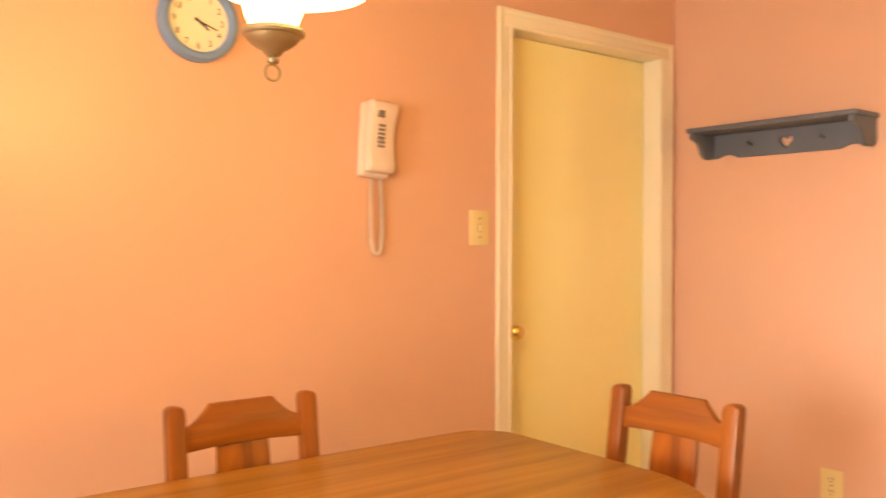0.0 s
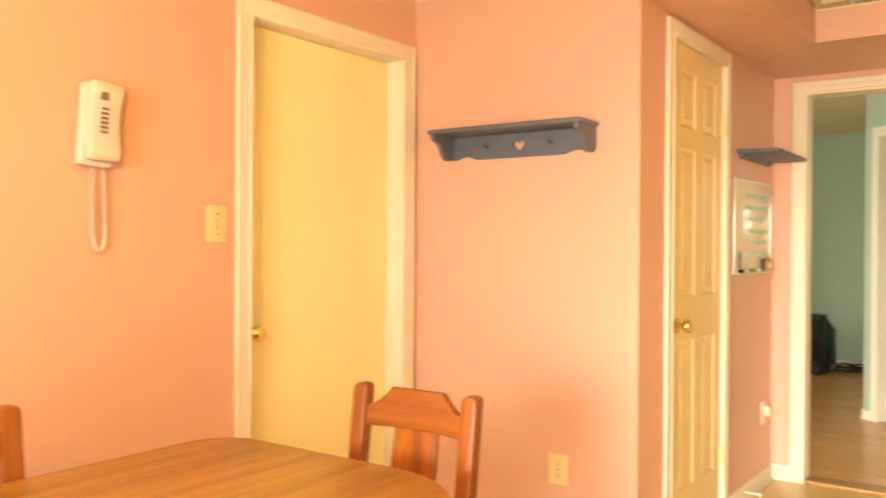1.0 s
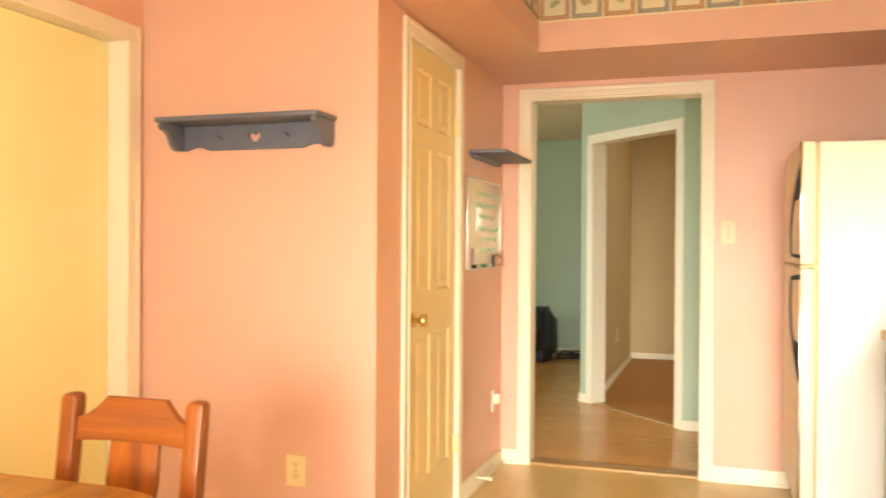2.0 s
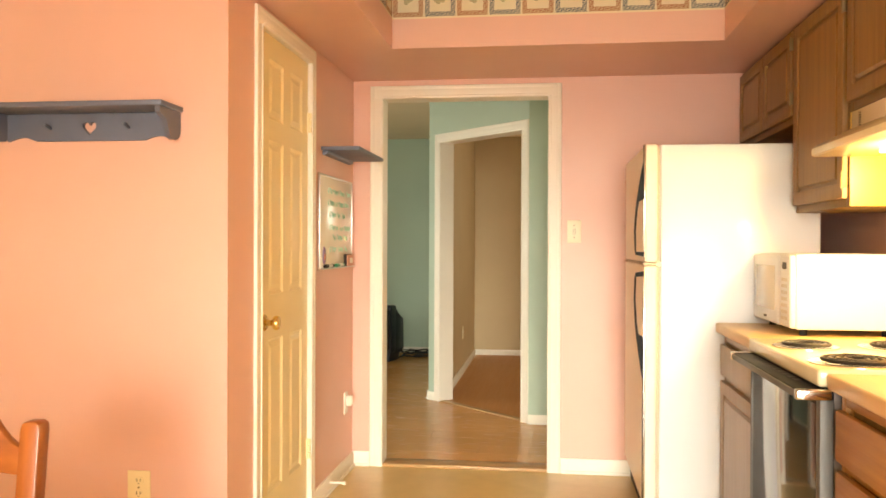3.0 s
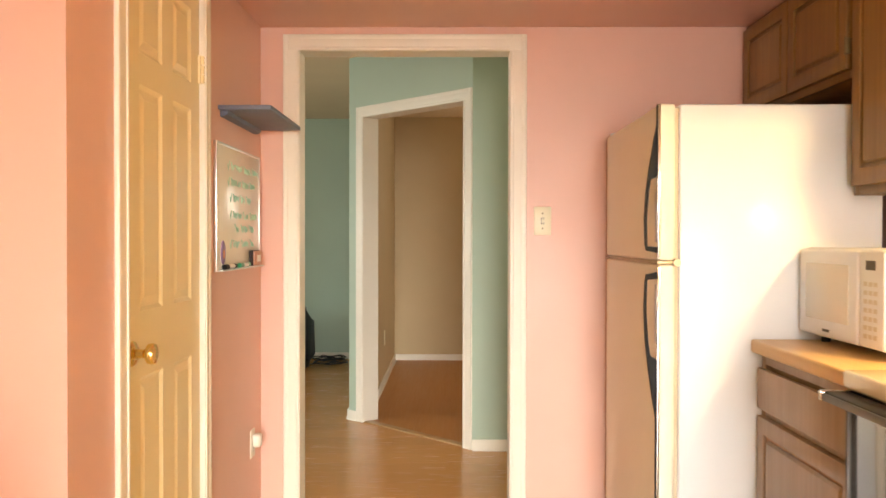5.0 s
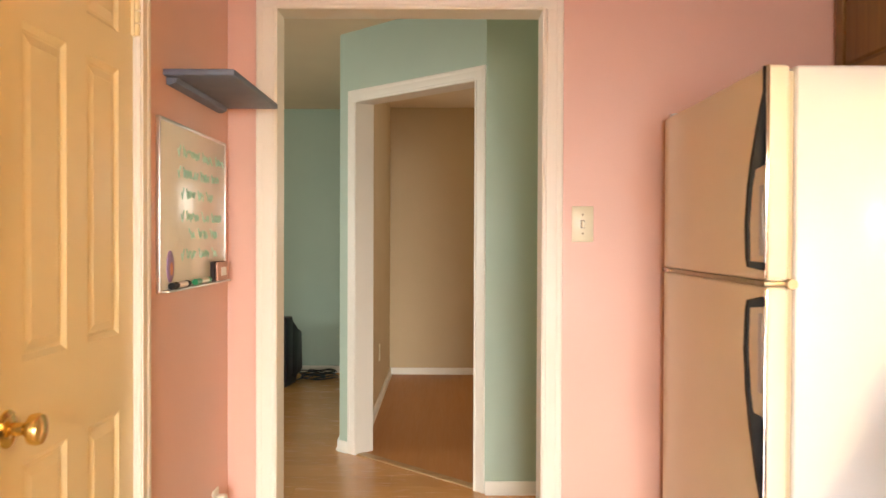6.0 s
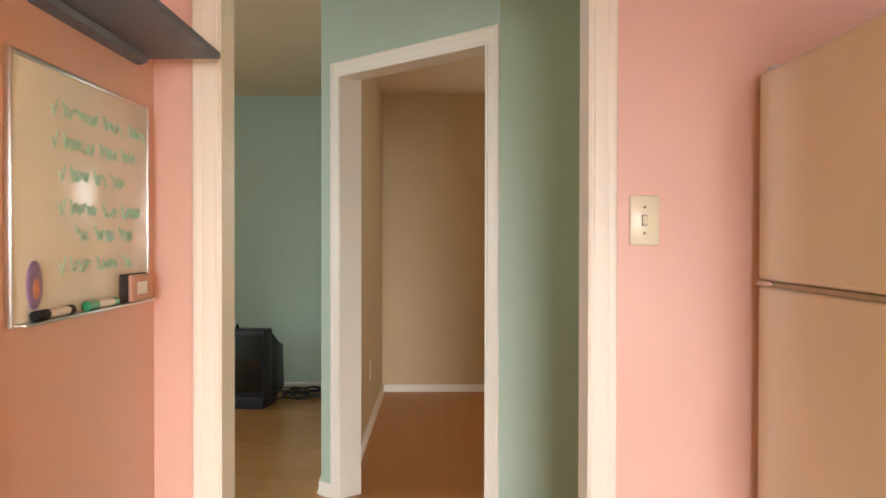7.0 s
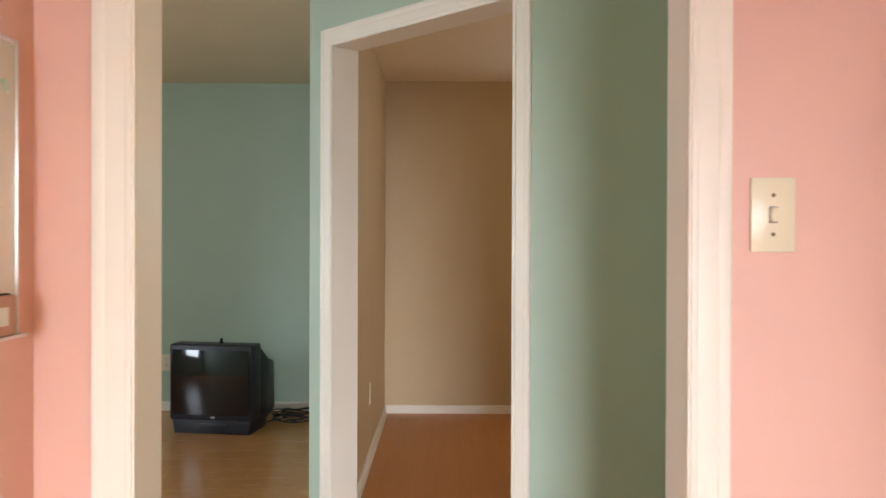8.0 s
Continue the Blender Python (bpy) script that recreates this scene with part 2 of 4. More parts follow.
def sweep(bm, pts, r, seg=8):
    """A round tube along points."""
    pts = [Vector(p) for p in pts]
    rings = []
    for i, p in enumerate(pts):
        d = (pts[min(i + 1, len(pts) - 1)] - pts[max(i - 1, 0)]).normalized()
        q = d.to_track_quat("Z", "Y")
        rings.append([bm.verts.new(p + q @ Vector((r * math.cos(2 * math.pi * j / seg), r * math.sin(2 * math.pi * j / seg), 0))) for j in range(seg)])
    for a, b in zip(rings, rings[1:]):
        off = min(range(seg), key=lambda s: (a[0].co - b[s].co).length)
        for j in range(seg):
            bm.faces.new((a[j], a[(j + 1) % seg], b[(j + 1 + off) % seg], b[(j + off) % seg]))
    bm.faces.new(rings[0]), bm.faces.new(rings[-1])
    bmesh.ops.recalc_face_normals(bm, faces=bm.faces)
    return bm


def mesh_of(name, bm, material, smooth=35):
    me = bpy.data.meshes.new(name)
    bm.to_mesh(me)
    bm.free()
    for mt in material if isinstance(material, (list, tuple)) else [material]:
        me.materials.append(mt)
    if smooth:
        me.polygons.foreach_set("use_smooth", [True] * len(me.polygons))
        me.set_sharp_from_angle(angle=radians(smooth))
    return me


HOME = {}


def thing(name, at, label, category, group="", kind=""):
    """An empty at a thing's base, to which its parts belong."""
    ob = tagged(new(name), label, category, group, kind)
    ob.empty_display_size = 0.05
    ob.matrix_basis = at if isinstance(at, Matrix) else Matrix.Translation(at)
    HOME[ob] = ob.matrix_basis.copy()
    return ob


def part(name, bm, material, parent, label="", m=None, smooth=35):
    """One mesh under a thing or a part; its geometry is given in the room's coordinates."""
    if m is not None:
        bm.transform(m)
    ob = tagged(new(name, mesh_of(name, bm, material, smooth)), label)
    ob.parent = parent
    ob.matrix_parent_inverse = HOME.get(parent, Matrix()).inverted()
    return ob


def solid(name, bm, material, label, category, kind="structure", smooth=35):
    return tagged(new(name, mesh_of(name, bm, material, smooth)), label, category, kind=kind)


def two_sided(bm, test):
    for f in bm.faces:
        f.normal_update()
        f.material_index = 1 if test(f.normal, f.calc_center_median()) else 0
    return bm


# ---------------------------------------------------------------- structure
EX, NY, SX, PY, SY, WX = 4.70, 1.25, 2.884, 2.25, -1.15, -3.20   # east, pantry, shelf, phone, south and west wall faces
TH, CZ, SOF = 0.12, 2.44, 2.117
HZ = 0.012                           # top of the hall floor
DIAG = math.atan2(1.052 - 0.308, 6.630 - 5.879)

solid("floor_kitchen", one(WX, 4.755, SY - 0.02, PY + 0.12, -0.08, 0.0), VINYL, "tan mottled vinyl floor of the kitchen", "floor")
bm = one(4.757, 9.62, -2.0, 5.0, -0.10, HZ - 0.012)
solid("floor_hall", bm, BROWNFLOOR, "subfloor under the hall laminate", "floor")
# E wall, with the doorway; teal behind
bm = bmesh.new()
box(bm, EX, EX + TH, SY - TH, 0.166, 0, CZ)
box(bm, EX, EX + TH, 1.098, 5.0, 0, CZ)
box(bm, EX, EX + TH, 0.166, 1.098, 2.034, CZ)
solid("wall_east", two_sided(bm, lambda n, c: n.x > 0.5), (PINK, TEAL), "salmon pink painted wall with a cased doorway", "wall", smooth=0)
bm = bmesh.new()
box(bm, SX, 3.185, NY, NY + TH, 0, CZ)
box(bm, 3.86, EX, NY, NY + TH, 0, CZ)
box(bm, 3.185, 3.86, NY, NY + TH, 2.055, CZ)
solid("wall_pantry", bm, PINK, "salmon painted wall with the pantry door", "wall", smooth=0)
solid("wall_shelf", one(SX, SX + TH, NY + TH, PY + TH, 0, CZ), PINK, "salmon painted wall behind the blue shelf", "wall", smooth=0)
bm = bmesh.new()
box(bm, WX, 1.961, PY, PY + TH, 0, CZ)
box(bm, 2.815, SX, PY, PY + TH, 0, CZ)
box(bm, 1.961, 2.815, PY, PY + TH, 2.005, CZ)
solid("wall_phone", bm, PINK, "salmon painted wall with telephone and clock", "wall", smooth=0)
solid("wall_south", one(WX, EX, SY - TH, SY, 0, CZ), PINK, "salmon painted wall behind the kitchen counter", "wall", smooth=0)
bm = bmesh.new()
box(bm, WX - TH, WX, SY - TH, -1.02, 0, CZ)
box(bm, WX - TH, WX, 0.92, PY + TH, 0, CZ)
box(bm, WX - TH, WX, -1.02, 0.92, 2.08, CZ)
solid("wall_west", bm, PINK, "salmon painted wall with the patio door", "wall", smooth=0)
solid("ceiling_kitchen", one(WX - TH, EX, SY - TH, PY + TH, CZ, CZ + 0.1), CEIL, "textured ceiling, its colour darkened to bounce less light", "ceiling", smooth=0)
for nm, b in (("soffit_east", (3.965, EX, SY, NY)), ("soffit_south", (WX, 3.965, SY, -0.582)), ("soffit_pantry", (SX, 3.965, 0.895, NY))):
    solid(nm, one(*b, SOF, CZ), PINK, "salmon painted dropped soffit", "soffit", smooth=0)
# hall, living room and the room behind the slanted doorway
LX, BX, LZ = 9.49, 9.38, 2.41
solid("wall_living_east", one(LX, LX + TH, 1.0, 5.0, 0, LZ), TEAL, "muted teal painted wall behind the television", "wall", smooth=0)
bm = bmesh.new()
box(bm, EX + TH, 4.9, 5.0, 5.12, 0, LZ), box(bm, 6.5, LX + TH, 5.0, 5.12, 0, LZ)
box(bm, 4.9, 6.5, 5.0, 5.12, 0, 0.75), box(bm, 4.9, 6.5, 5.0, 5.12, 2.05, LZ)
solid("wall_living_north", bm, TEAL, "teal painted wall with a window", "wall", smooth=0)
HX = 5.868                          # west face of the wall that runs on from the slanted one
bm = one(HX, HX + TH, -2.0, 0.312, 0, LZ)
solid("wall_hall", two_sided(bm, lambda n, c: n.x > 0.5), (TEAL, BEIGE), "teal painted hall wall beside the slanted doorway", "wall", smooth=0)
# end wall out of sight, with an opening for the added fill window
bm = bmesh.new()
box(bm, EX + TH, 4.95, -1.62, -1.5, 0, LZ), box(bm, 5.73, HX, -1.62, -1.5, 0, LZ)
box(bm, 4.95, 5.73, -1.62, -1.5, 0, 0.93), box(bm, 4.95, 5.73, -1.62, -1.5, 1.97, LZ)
solid("wall_hall_end", bm, TEAL, "teal painted wall closing the unseen end of the hall", "wall", smooth=0)
DM = Matrix.Translation((5.879, 0.308, 0)) @ Matrix.Rotation(DIAG, 4, "Z")     # x along the slanted wall, +y faces the hall
DW = math.hypot(6.630 - 5.879, 1.052 - 0.308)
bm = bmesh.new()
box(bm, -0.012, 0.06, -TH, 0, 0, LZ), box(bm, DW - 0.06, DW + 0.085, -TH, 0, 0, LZ), box(bm, 0.06, DW - 0.06, -TH, 0, 2.022, LZ)
bm.transform(DM)
solid("wall_slanted", two_sided(bm, lambda n, c: n.x * math.sin(DIAG) - n.y * math.cos(DIAG) > 0.5), (TEAL, BEIGE), "teal slanted wall with a cased opening", "wall", smooth=0)
bm = one(6.74, LX, 0.99, 1.112, 0, LZ)
solid("wall_between", two_sided(bm, lambda n, c: n.y < -0.5), (TEAL, BEIGE), "partition wall, teal on one side and beige on the other", "wall", smooth=0)
bm = bmesh.new()
box(bm, BX, BX + TH, -2.0, -1.78, 0, LZ), box(bm, BX, BX + TH, -0.70, 0.99, 0, LZ)
box(bm, BX, BX + TH, -1.78, -0.70, 0, 1.26), box(bm, BX, BX + TH, -1.78, -0.70, 1.96, LZ)
solid("wall_back_east", bm, BEIGE, "plain beige wall of the back room", "wall", smooth=0)
bm = bmesh.new()
box(bm, HX, 7.7, -2.12, -2.0, 0, LZ), box(bm, 8.7, BX, -2.12, -2.0, 0, LZ)
box(bm, 7.7, 8.7, -2.12, -2.0, 0, 0.85), box(bm, 7.7, 8.7, -2.12, -2.0, 2.0, LZ)
solid("wall_back_south", bm, BEIGE, "plain beige wall with a window", "wall", smooth=0)
solid("ceiling_hall", one(EX, LX + TH, -2.12, 5.12, LZ, LZ + 0.1), CEILHALL, "dim off-white ceiling of hall and living room", "ceiling", smooth=0)
solid("ground", one(-60, 60, -60, 60, -0.4, -0.15), GRASS, "lawn outside the house", "ground")


def casing(parent, m, u0, u1, top, w=0.068, name="casing", widths=None):
    """Moulded casing round an opening: local x along the wall, +y out of it, z up; u0, u1, top are the opening's edges."""
    wl, wr = widths or (w, w)
    head = w
    for a, s, w in ((u0, -1, wl), (u1, 1, wr)):
        bm = bmesh.new()
        box(bm, a, a + s * w, 0.0, 0.012, 0, top + head, 0.002)
        box(bm, a + s * (w - 0.022), a + s * (w + 0.001), 0.0, 0.0145, 0, top + head, 0.005)
        box(bm, a + s * 0.004, a + s * 0.016, 0.0, 0.016, 0, top + 0.004, 0.003)
        part(name, bm, TRIM, parent, m=m)
    bm = bmesh.new()
    box(bm, u0 - wl + 0.022, u1 + wr - 0.022, 0.0, 0.0125, top, top + head - 0.0005, 0.002)
    box(bm, u0 - wl + 0.022, u1 + wr - 0.022, 0.0, 0.0142, top + head - 0.022, top + head + 0.0005, 0.005)
    box(bm, u0 + 0.004, u1 - 0.004, 0.0, 0.0155, top + 0.004, top + 0.016, 0.003)
    part(name, bm, TRIM, parent, m=m)


def jambs(parent, m, u0, u1, top, depth, t=0.02):
    part("jamb", one(u0 - t, u0, -depth, 0.001, 0, top + t), TRIM, parent, m=m)
    part("jamb", one(u1, u1 + t, -depth, 0.001, 0, top + t), TRIM, parent, m=m)
    part("head_jamb", one(u0, u1, -depth, 0.001, top, top + t), TRIM, parent, m=m)


# kitchen doorway: local +y looks west into the kitchen
ME = Matrix.Translation((EX, 0, 0)) @ Matrix.Rotation(radians(90), 4, "Z")      # local x = world y, local y = -world x
d = thing("door_1", (EX, 0.635, 0), "white moulded casing round the open kitchen doorway", "doorway", kind="structure")
casing(d, ME, 0.183, 1.081, 2.016, 0.070)
jambs(d, ME, 0.183, 1.081, 2.016, TH)
part("threshold", one(EX - 0.005, EX + TH, 0.183, 1.081, 0.0, 0.018, 0.004), OAKSTRIP, d, "worn oak threshold strip")
# slanted opening
d = thing("door_2", DM.translation, "white moulded casing round the open slanted doorway", "doorway", kind="structure")
casing(d, DM, 0.072, DW - 0.072, 2.004, 0.07)
jambs(d, DM, 0.072, DW - 0.072, 2.004, TH)
part("threshold", one(0.072, DW - 0.072, -0.06, 0.0, HZ, HZ + 0.007, 0.002), OAKSTRIP, d, "thin oak floor strip", m=DM)
# yellow door in the phone wall: local +y looks south
MP = Matrix.Translation((0, PY, 0)) @ Matrix.Rotation(radians(180), 4, "Z")     # local x = -world x
d = thing("door_3", (2.39, PY, 0), "flat closed cream-yellow door in white casing", "door", kind="structure")
casing(d, MP, -2.785, -1.976, 1.988, 0.068, widths=(0.080, 0.068))
jambs(d, MP, -2.785, -1.976, 1.988, TH)
slab = part("slab", one(1.979, 2.782, PY + 0.075, PY + TH, 0.008, 1.985, 0.002), CREAM, d, "flat cream-yellow slab")


def knob(parent, x, y, z):
    """A brass door knob that looks south."""
    m = Matrix.Translation((x, y, z)) @ Matrix.Rotation(radians(90), 4, "X")
    bm = bmesh.new()
    lathe(bm, [(0.033, 0), (0.033, 0.004), (0.026, 0.010), (0.012, 0.012), (0.011, 0.030), (0.016, 0.036), (0.026, 0.042), (0.028, 0.052), (0.025, 0.060), (0.014, 0.064), (0.002, 0.065)], m, 28)
    part("knob", bm, BRASS, parent, "round brass knob")


knob(slab, 2.030, PY + 0.075, 0.915)
# pantry door
MN = Matrix.Translation((0, NY, 0)) @ Matrix.Rotation(radians(180), 4, "Z")
d = thing("door_4", (3.52, NY, 0), "closed six-panel cream pantry door with brass knob", "door", kind="structure")
casing(d, MN, -3.847, -3.20, 2.034, 0.066)
jambs(d, MN, -3.847, -3.20, 2.034, TH)
X0, X1, ZT = 3.203, 3.844, 2.030
cols = ((3.318, 3.492), (3.588, 3.756))
rows = ((0.245, 0.846), (1.022, 1.622), (1.706, 1.938))
bm = one(X0, X1, NY + 0.0135, NY + 0.045, 0.01, ZT)
slab = part("slab", bm, PANTRY, d, "six-panel cream slab")
bm = bmesh.new()
for a, b in ((X0, cols[0][0]), (cols[0][1], cols[1][0]), (cols[1][1], X1)):
    box(bm, a, b, NY + 0.006, NY + 0.0140, 0.01, ZT)
zs = [0.01] + [v for r in rows for v in r] + [ZT]
for a, b in zip(zs[0::2], zs[1::2]):
    for c in cols:
        box(bm, c[0], c[1], NY + 0.006, NY + 0.0140, a, b)
part("rails", bm, PANTRY, slab, smooth=0)
def field(x0, x1, z0, z1, y):
    """A sunk and raised door panel: sloped sticking, groove, sloped field."""
    bm = bmesh.new()
    rings = []
    for inset, dy in ((0.0, 0.0), (0.011, 0.0072), (0.017, 0.0072), (0.036, 0.0015)):
        rings.append([bm.verts.new(v) for v in ((x0 + inset, y + dy, z0 + inset), (x1 - inset, y + dy, z0 + inset), (x1 - inset, y + dy, z1 - inset), (x0 + inset, y + dy, z1 - inset))])
    for p, q in zip(rings, rings[1:]):
        for i in range(4):
            bm.faces.new((p[i], p[(i + 1) % 4], q[(i + 1) % 4], q[i]))
    bm.faces.new(rings[-1])
    bmesh.ops.recalc_face_normals(bm, faces=bm.faces)
    return bm


for c in cols:
    for r in rows:
        part("panel", field(c[0], c[1], r[0], r[1], NY + 0.0064), PANTRY, slab, smooth=0)
knob(slab, 3.264, NY + 0.006, 0.917)
for z in (1.764, 0.297):
    bm = bmesh.new()
    box(bm, 3.832, 3.858, NY - 0.002, NY + 0.008, z - 0.045, z + 0.045, 0.002)
    for k in range(3):
        cyl(bm, (3.844, NY - 0.005, z - 0.044 + k * 0.0305), (3.844, NY - 0.005, z - 0.017 + k * 0.0305), 0.006, seg=12)
    part("hinge", bm, PANTRY, d, "painted-over butt hinge")
# patio door and windows
d = thing("window_1", (WX, 0, 0), "white framed sliding glass patio door", "patio door", kind="structure")
for a, b, c, e in ((-1.02, -0.97, 0, 2.08), (0.87, 0.92, 0, 2.08), (-0.97, 0.87, 0, 0.06), (-0.97, 0.87, 2.0, 2.08), (-0.08, -0.02, 0.06, 2.0)):
    part("frame", one(WX - 0.10, WX - 0.03, a, b, c, e, 0.004), TRIM, d)
for a, b in ((-0.97, -0.08), (-0.02, 0.87)):
    part("pane", one(WX - 0.095, WX - 0.089, a, b, 0.06, 2.0), GLASS, d).visible_shadow = False
d = thing("window_2", (5.7, 5.0, 0.75), "white framed living room window", "window", kind="structure")
for a, b, c, e in ((4.9, 4.96, 0.75, 2.05), (6.44, 6.5, 0.75, 2.05), (4.96, 6.44, 0.75, 0.81), (4.96, 6.44, 1.99, 2.05), (5.67, 5.73, 0.81, 1.99)):
    part("frame", one(a, b, 5.02, 5.09, c, e, 0.004), TRIM, d)
for a, b in ((4.96, 5.67), (5.73, 6.44)):
    part("pane", one(a, b, 5.05, 5.056, 0.81, 1.99), GLASS, d).visible_shadow = False
d = thing("window_3", (8.2, -2.0, 0.85), "white framed back room window", "window", kind="structure")
for a, b, c, e in ((7.7, 7.75, 0.85, 2.0), (8.65, 8.7, 0.85, 2.0), (7.75, 8.65, 0.85, 0.9), (7.75, 8.65, 1.95, 2.0)):
    part("frame", one(a, b, -2.09, -2.02, c, e, 0.004), TRIM, d)
part("pane", one(7.75, 8.65, -2.056, -2.05, 0.9, 1.95), GLASS, d).visible_shadow = False
d = thing("window_4", (BX, -1.24, 1.26), "white framed window of the back room", "window", kind="structure")
for a, b, c, e in ((-1.78, -1.745, 1.26, 1.96), (-0.735, -0.70, 1.26, 1.96), (-1.745, -0.735, 1.26, 1.295), (-1.745, -0.735, 1.925, 1.96)):
    part("frame", one(BX + 0.02, BX + 0.09, a, b, c, e, 0.004), TRIM, d)
part("pane", one(BX + 0.05, BX + 0.056, -1.745, -0.735, 1.295, 1.925), GLASS, d).visible_shadow = False
# window added out of sight to hold the hall's fill lamp
d = thing("window_5", (5.34, -1.5, 0.93), "white framed window added at the hall's unseen end for fill light", "window", kind="structure")
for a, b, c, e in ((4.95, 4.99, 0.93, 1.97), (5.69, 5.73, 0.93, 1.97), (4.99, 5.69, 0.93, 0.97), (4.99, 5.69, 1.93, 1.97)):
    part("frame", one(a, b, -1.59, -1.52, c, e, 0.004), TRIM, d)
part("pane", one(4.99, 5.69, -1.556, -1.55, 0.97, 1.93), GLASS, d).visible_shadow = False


def baseboard(name, m, a, b, h=0.082, label="white painted baseboard"):
    bm = bmesh.new()
    box(bm, a, b, 0.0, 0.013, 0, h, 0.003)
    box(bm, a, b, 0.013, 0.024, 0, 0.018, 0.006)
    bm.transform(m)
    solid(name, bm, TRIM, label, "baseboard")


baseboard("baseboard_1", ME, SY, 0.111)
baseboard("baseboard_2", ME, 1.153, NY)
baseboard("baseboard_3", MN, -(EX - 0.024), -3.913)
baseboard("baseboard_4", MN, -3.13, -SX)
MS = Matrix.Translation((SX, 0, 0)) @ Matrix.Rotation(radians(90), 4, "Z")
baseboard("baseboard_5", MS, NY, PY)
baseboard("baseboard_6", MP, -1.906, -WX)
ML = Matrix.Translation((LX, 0, 0)) @ Matrix.Rotation(radians(90), 4, "Z")
baseboard("baseboard_7", ML, 1.112, 5.0, 0.074)
MB = Matrix.Translation((BX, 0, 0)) @ Matrix.Rotation(radians(90), 4, "Z")
baseboard("baseboard_8", MB, -2.0, 0.99, 0.074)
baseboard("baseboard_9", Matrix.Translation((0, 0.99, 0)) @ Matrix.Rotation(radians(180), 4, "Z"), -BX, -6.86, 0.074)
baseboard("baseboard_10", Matrix.Translation((HX, 0, 0)) @ Matrix.Rotation(radians(90), 4, "Z"), -1.5, 0.312, 0.074)
baseboard("baseboard_11", DM, DW - 0.001, DW + 0.085, 0.074)
baseboard("baseboard_12", Matrix.Translation((0, 1.112, 0)), 6.69, LX, 0.074)


# wallpaper border: printed squares along the top of walls and bulkheads
def tile_meshes(size, h):
    out = []
    for chk in (CHECK_BLUE, CHECK_RUST):
        g, f = 0.004, 0.021
        bm = bmesh.new()
        box(bm, g, size - g, 0, 0.0008, 0.006, 0.006 + f)
        box(bm, g, size - g, 0, 0.0008, h - 0.006 - f, h - 0.006)
        box(bm, g, g + f, 0, 0.0008, 0.006 + f, h - 0.006 - f)
        box(bm, size - g - f, size - g, 0, 0.0008, 0.006 + f, h - 0.006 - f)
        out.append(mesh_of("square", bm, chk, 0))
    return out


BZ0, TILE = 2.254, 0.1477
SQUARES = tile_meshes(TILE, CZ - BZ0)
MOTIFS = []
for s in range(3):
    bm = bmesh.new()
    rng = random.Random(s)
    for k in range(6):
        a, r = rng.uniform(0, 6.28), rng.uniform(0.0, 0.022)
        prism(bm, [(TILE / 2 + r * math.cos(a) + 0.011 * math.cos(q) * (1 + 0.25 * math.sin(3 * q + k)), 0.085 + r * math.sin(a) + 0.011 * math.sin(q)) for q in [i * 0.698 for i in range(9)]], 0.0006 + 0.0001 * k)
    MOTIFS.append(mesh_of("motif", bm, MOTIF, 0))


def border(name, m, a, b, shift=0):
    p = solid(name, one(a, b, 0.0, 0.0012, BZ0, CZ), BORDER_BASE, "wallpaper border of checked squares with small motifs", "wallpaper border", smooth=0)
    p.data.transform(m)
    e = part("edge_line", one(a, b, 0.0012, 0.0018, BZ0 - 0.003, BZ0 + 0.004), BORDER_LINE, p, m=m)
    k, u = shift, a
    while u + TILE <= b + 0.02:
        for me, nm, dy in ((SQUARES[k % 2], "square", 0.0012), (MOTIFS[k % 3], "motif", 0.0012)):
            o = new(nm, me)
            o.parent = p
            o.matrix_basis = m @ Matrix.Translation((u, dy, BZ0))
        k, u = k + 1, u + TILE


border("trim_1", Matrix.Translation((3.965, 0, 0)) @ Matrix.Rotation(radians(90), 4, "Z"), -0.582, 0.895)
border("trim_2", Matrix.Translation((0, 0.895, 0)) @ Matrix.Rotation(radians(180), 4, "Z"), -3.96, -SX, 1)
border("trim_3", MS, NY + 0.01, PY)
border("trim_4", MP, -SX + 0.005, -0.9, 1)
border("trim_5", Matrix.Translation((0, -0.582, 0)), 2.2, 3.96, 1)

# ---------------------------------------------------------------- dining corner
def rounded_rect(x0, x1, y0, y1, r, k=8, near=None):
    pts, q = [], near or r
    for cx, cy, a, r in ((x1 - r, y1 - r, 0, r), (x0 + r, y1 - r, 90, r), (x0 + q, y0 + q, 180, q), (x1 - q, y0 + q, 270, q)):
        pts += [(cx + r * math.cos(radians(a + 90 * i / k)), cy + r * math.sin(radians(a + 90 * i / k))) for i in range(k + 1)]
    return pts


t = thing("dining_table", (0.64, 1.32, 0), "brown wood-grain dining table with rounded corners", "table")
flat = Matrix(((1, 0, 0, 0), (0, 0, 1, 0), (0, -1, 0, 0.75), (0, 0, 0, 1)))
bm = prism(bmesh.new(), rounded_rect(-0.12, 1.457, 0.93, 1.752, 0.12, 10, 0.28), 0.03, flat, 0.006)
part("tabletop", bm, TABLEWOOD, t)
bm = bmesh.new()
for b in ((0.05, 1.23, 1.06, 1.082), (0.05, 1.23, 1.568, 1.59), (0.03, 0.05, 1.06, 1.59), (1.23, 1.25, 1.06, 1.59)):
    box(bm, *b, 0.65, 0.719, 0.002)
part("apron", bm, TABLEWOOD, t)
for x in (0.07, 1.21):
    for y in (1.10, 1.55):
        bm = bmesh.new()
        lathe(bm, [(0.018, 0), (0.022, 0.02), (0.020, 0.12), (0.030, 0.35), (0.024, 0.52), (0.032, 0.56), (0.032, 0.65)], Matrix.Translation((x, y, 0)), 20)
        part("leg", bm, CHAIRWOOD, t)


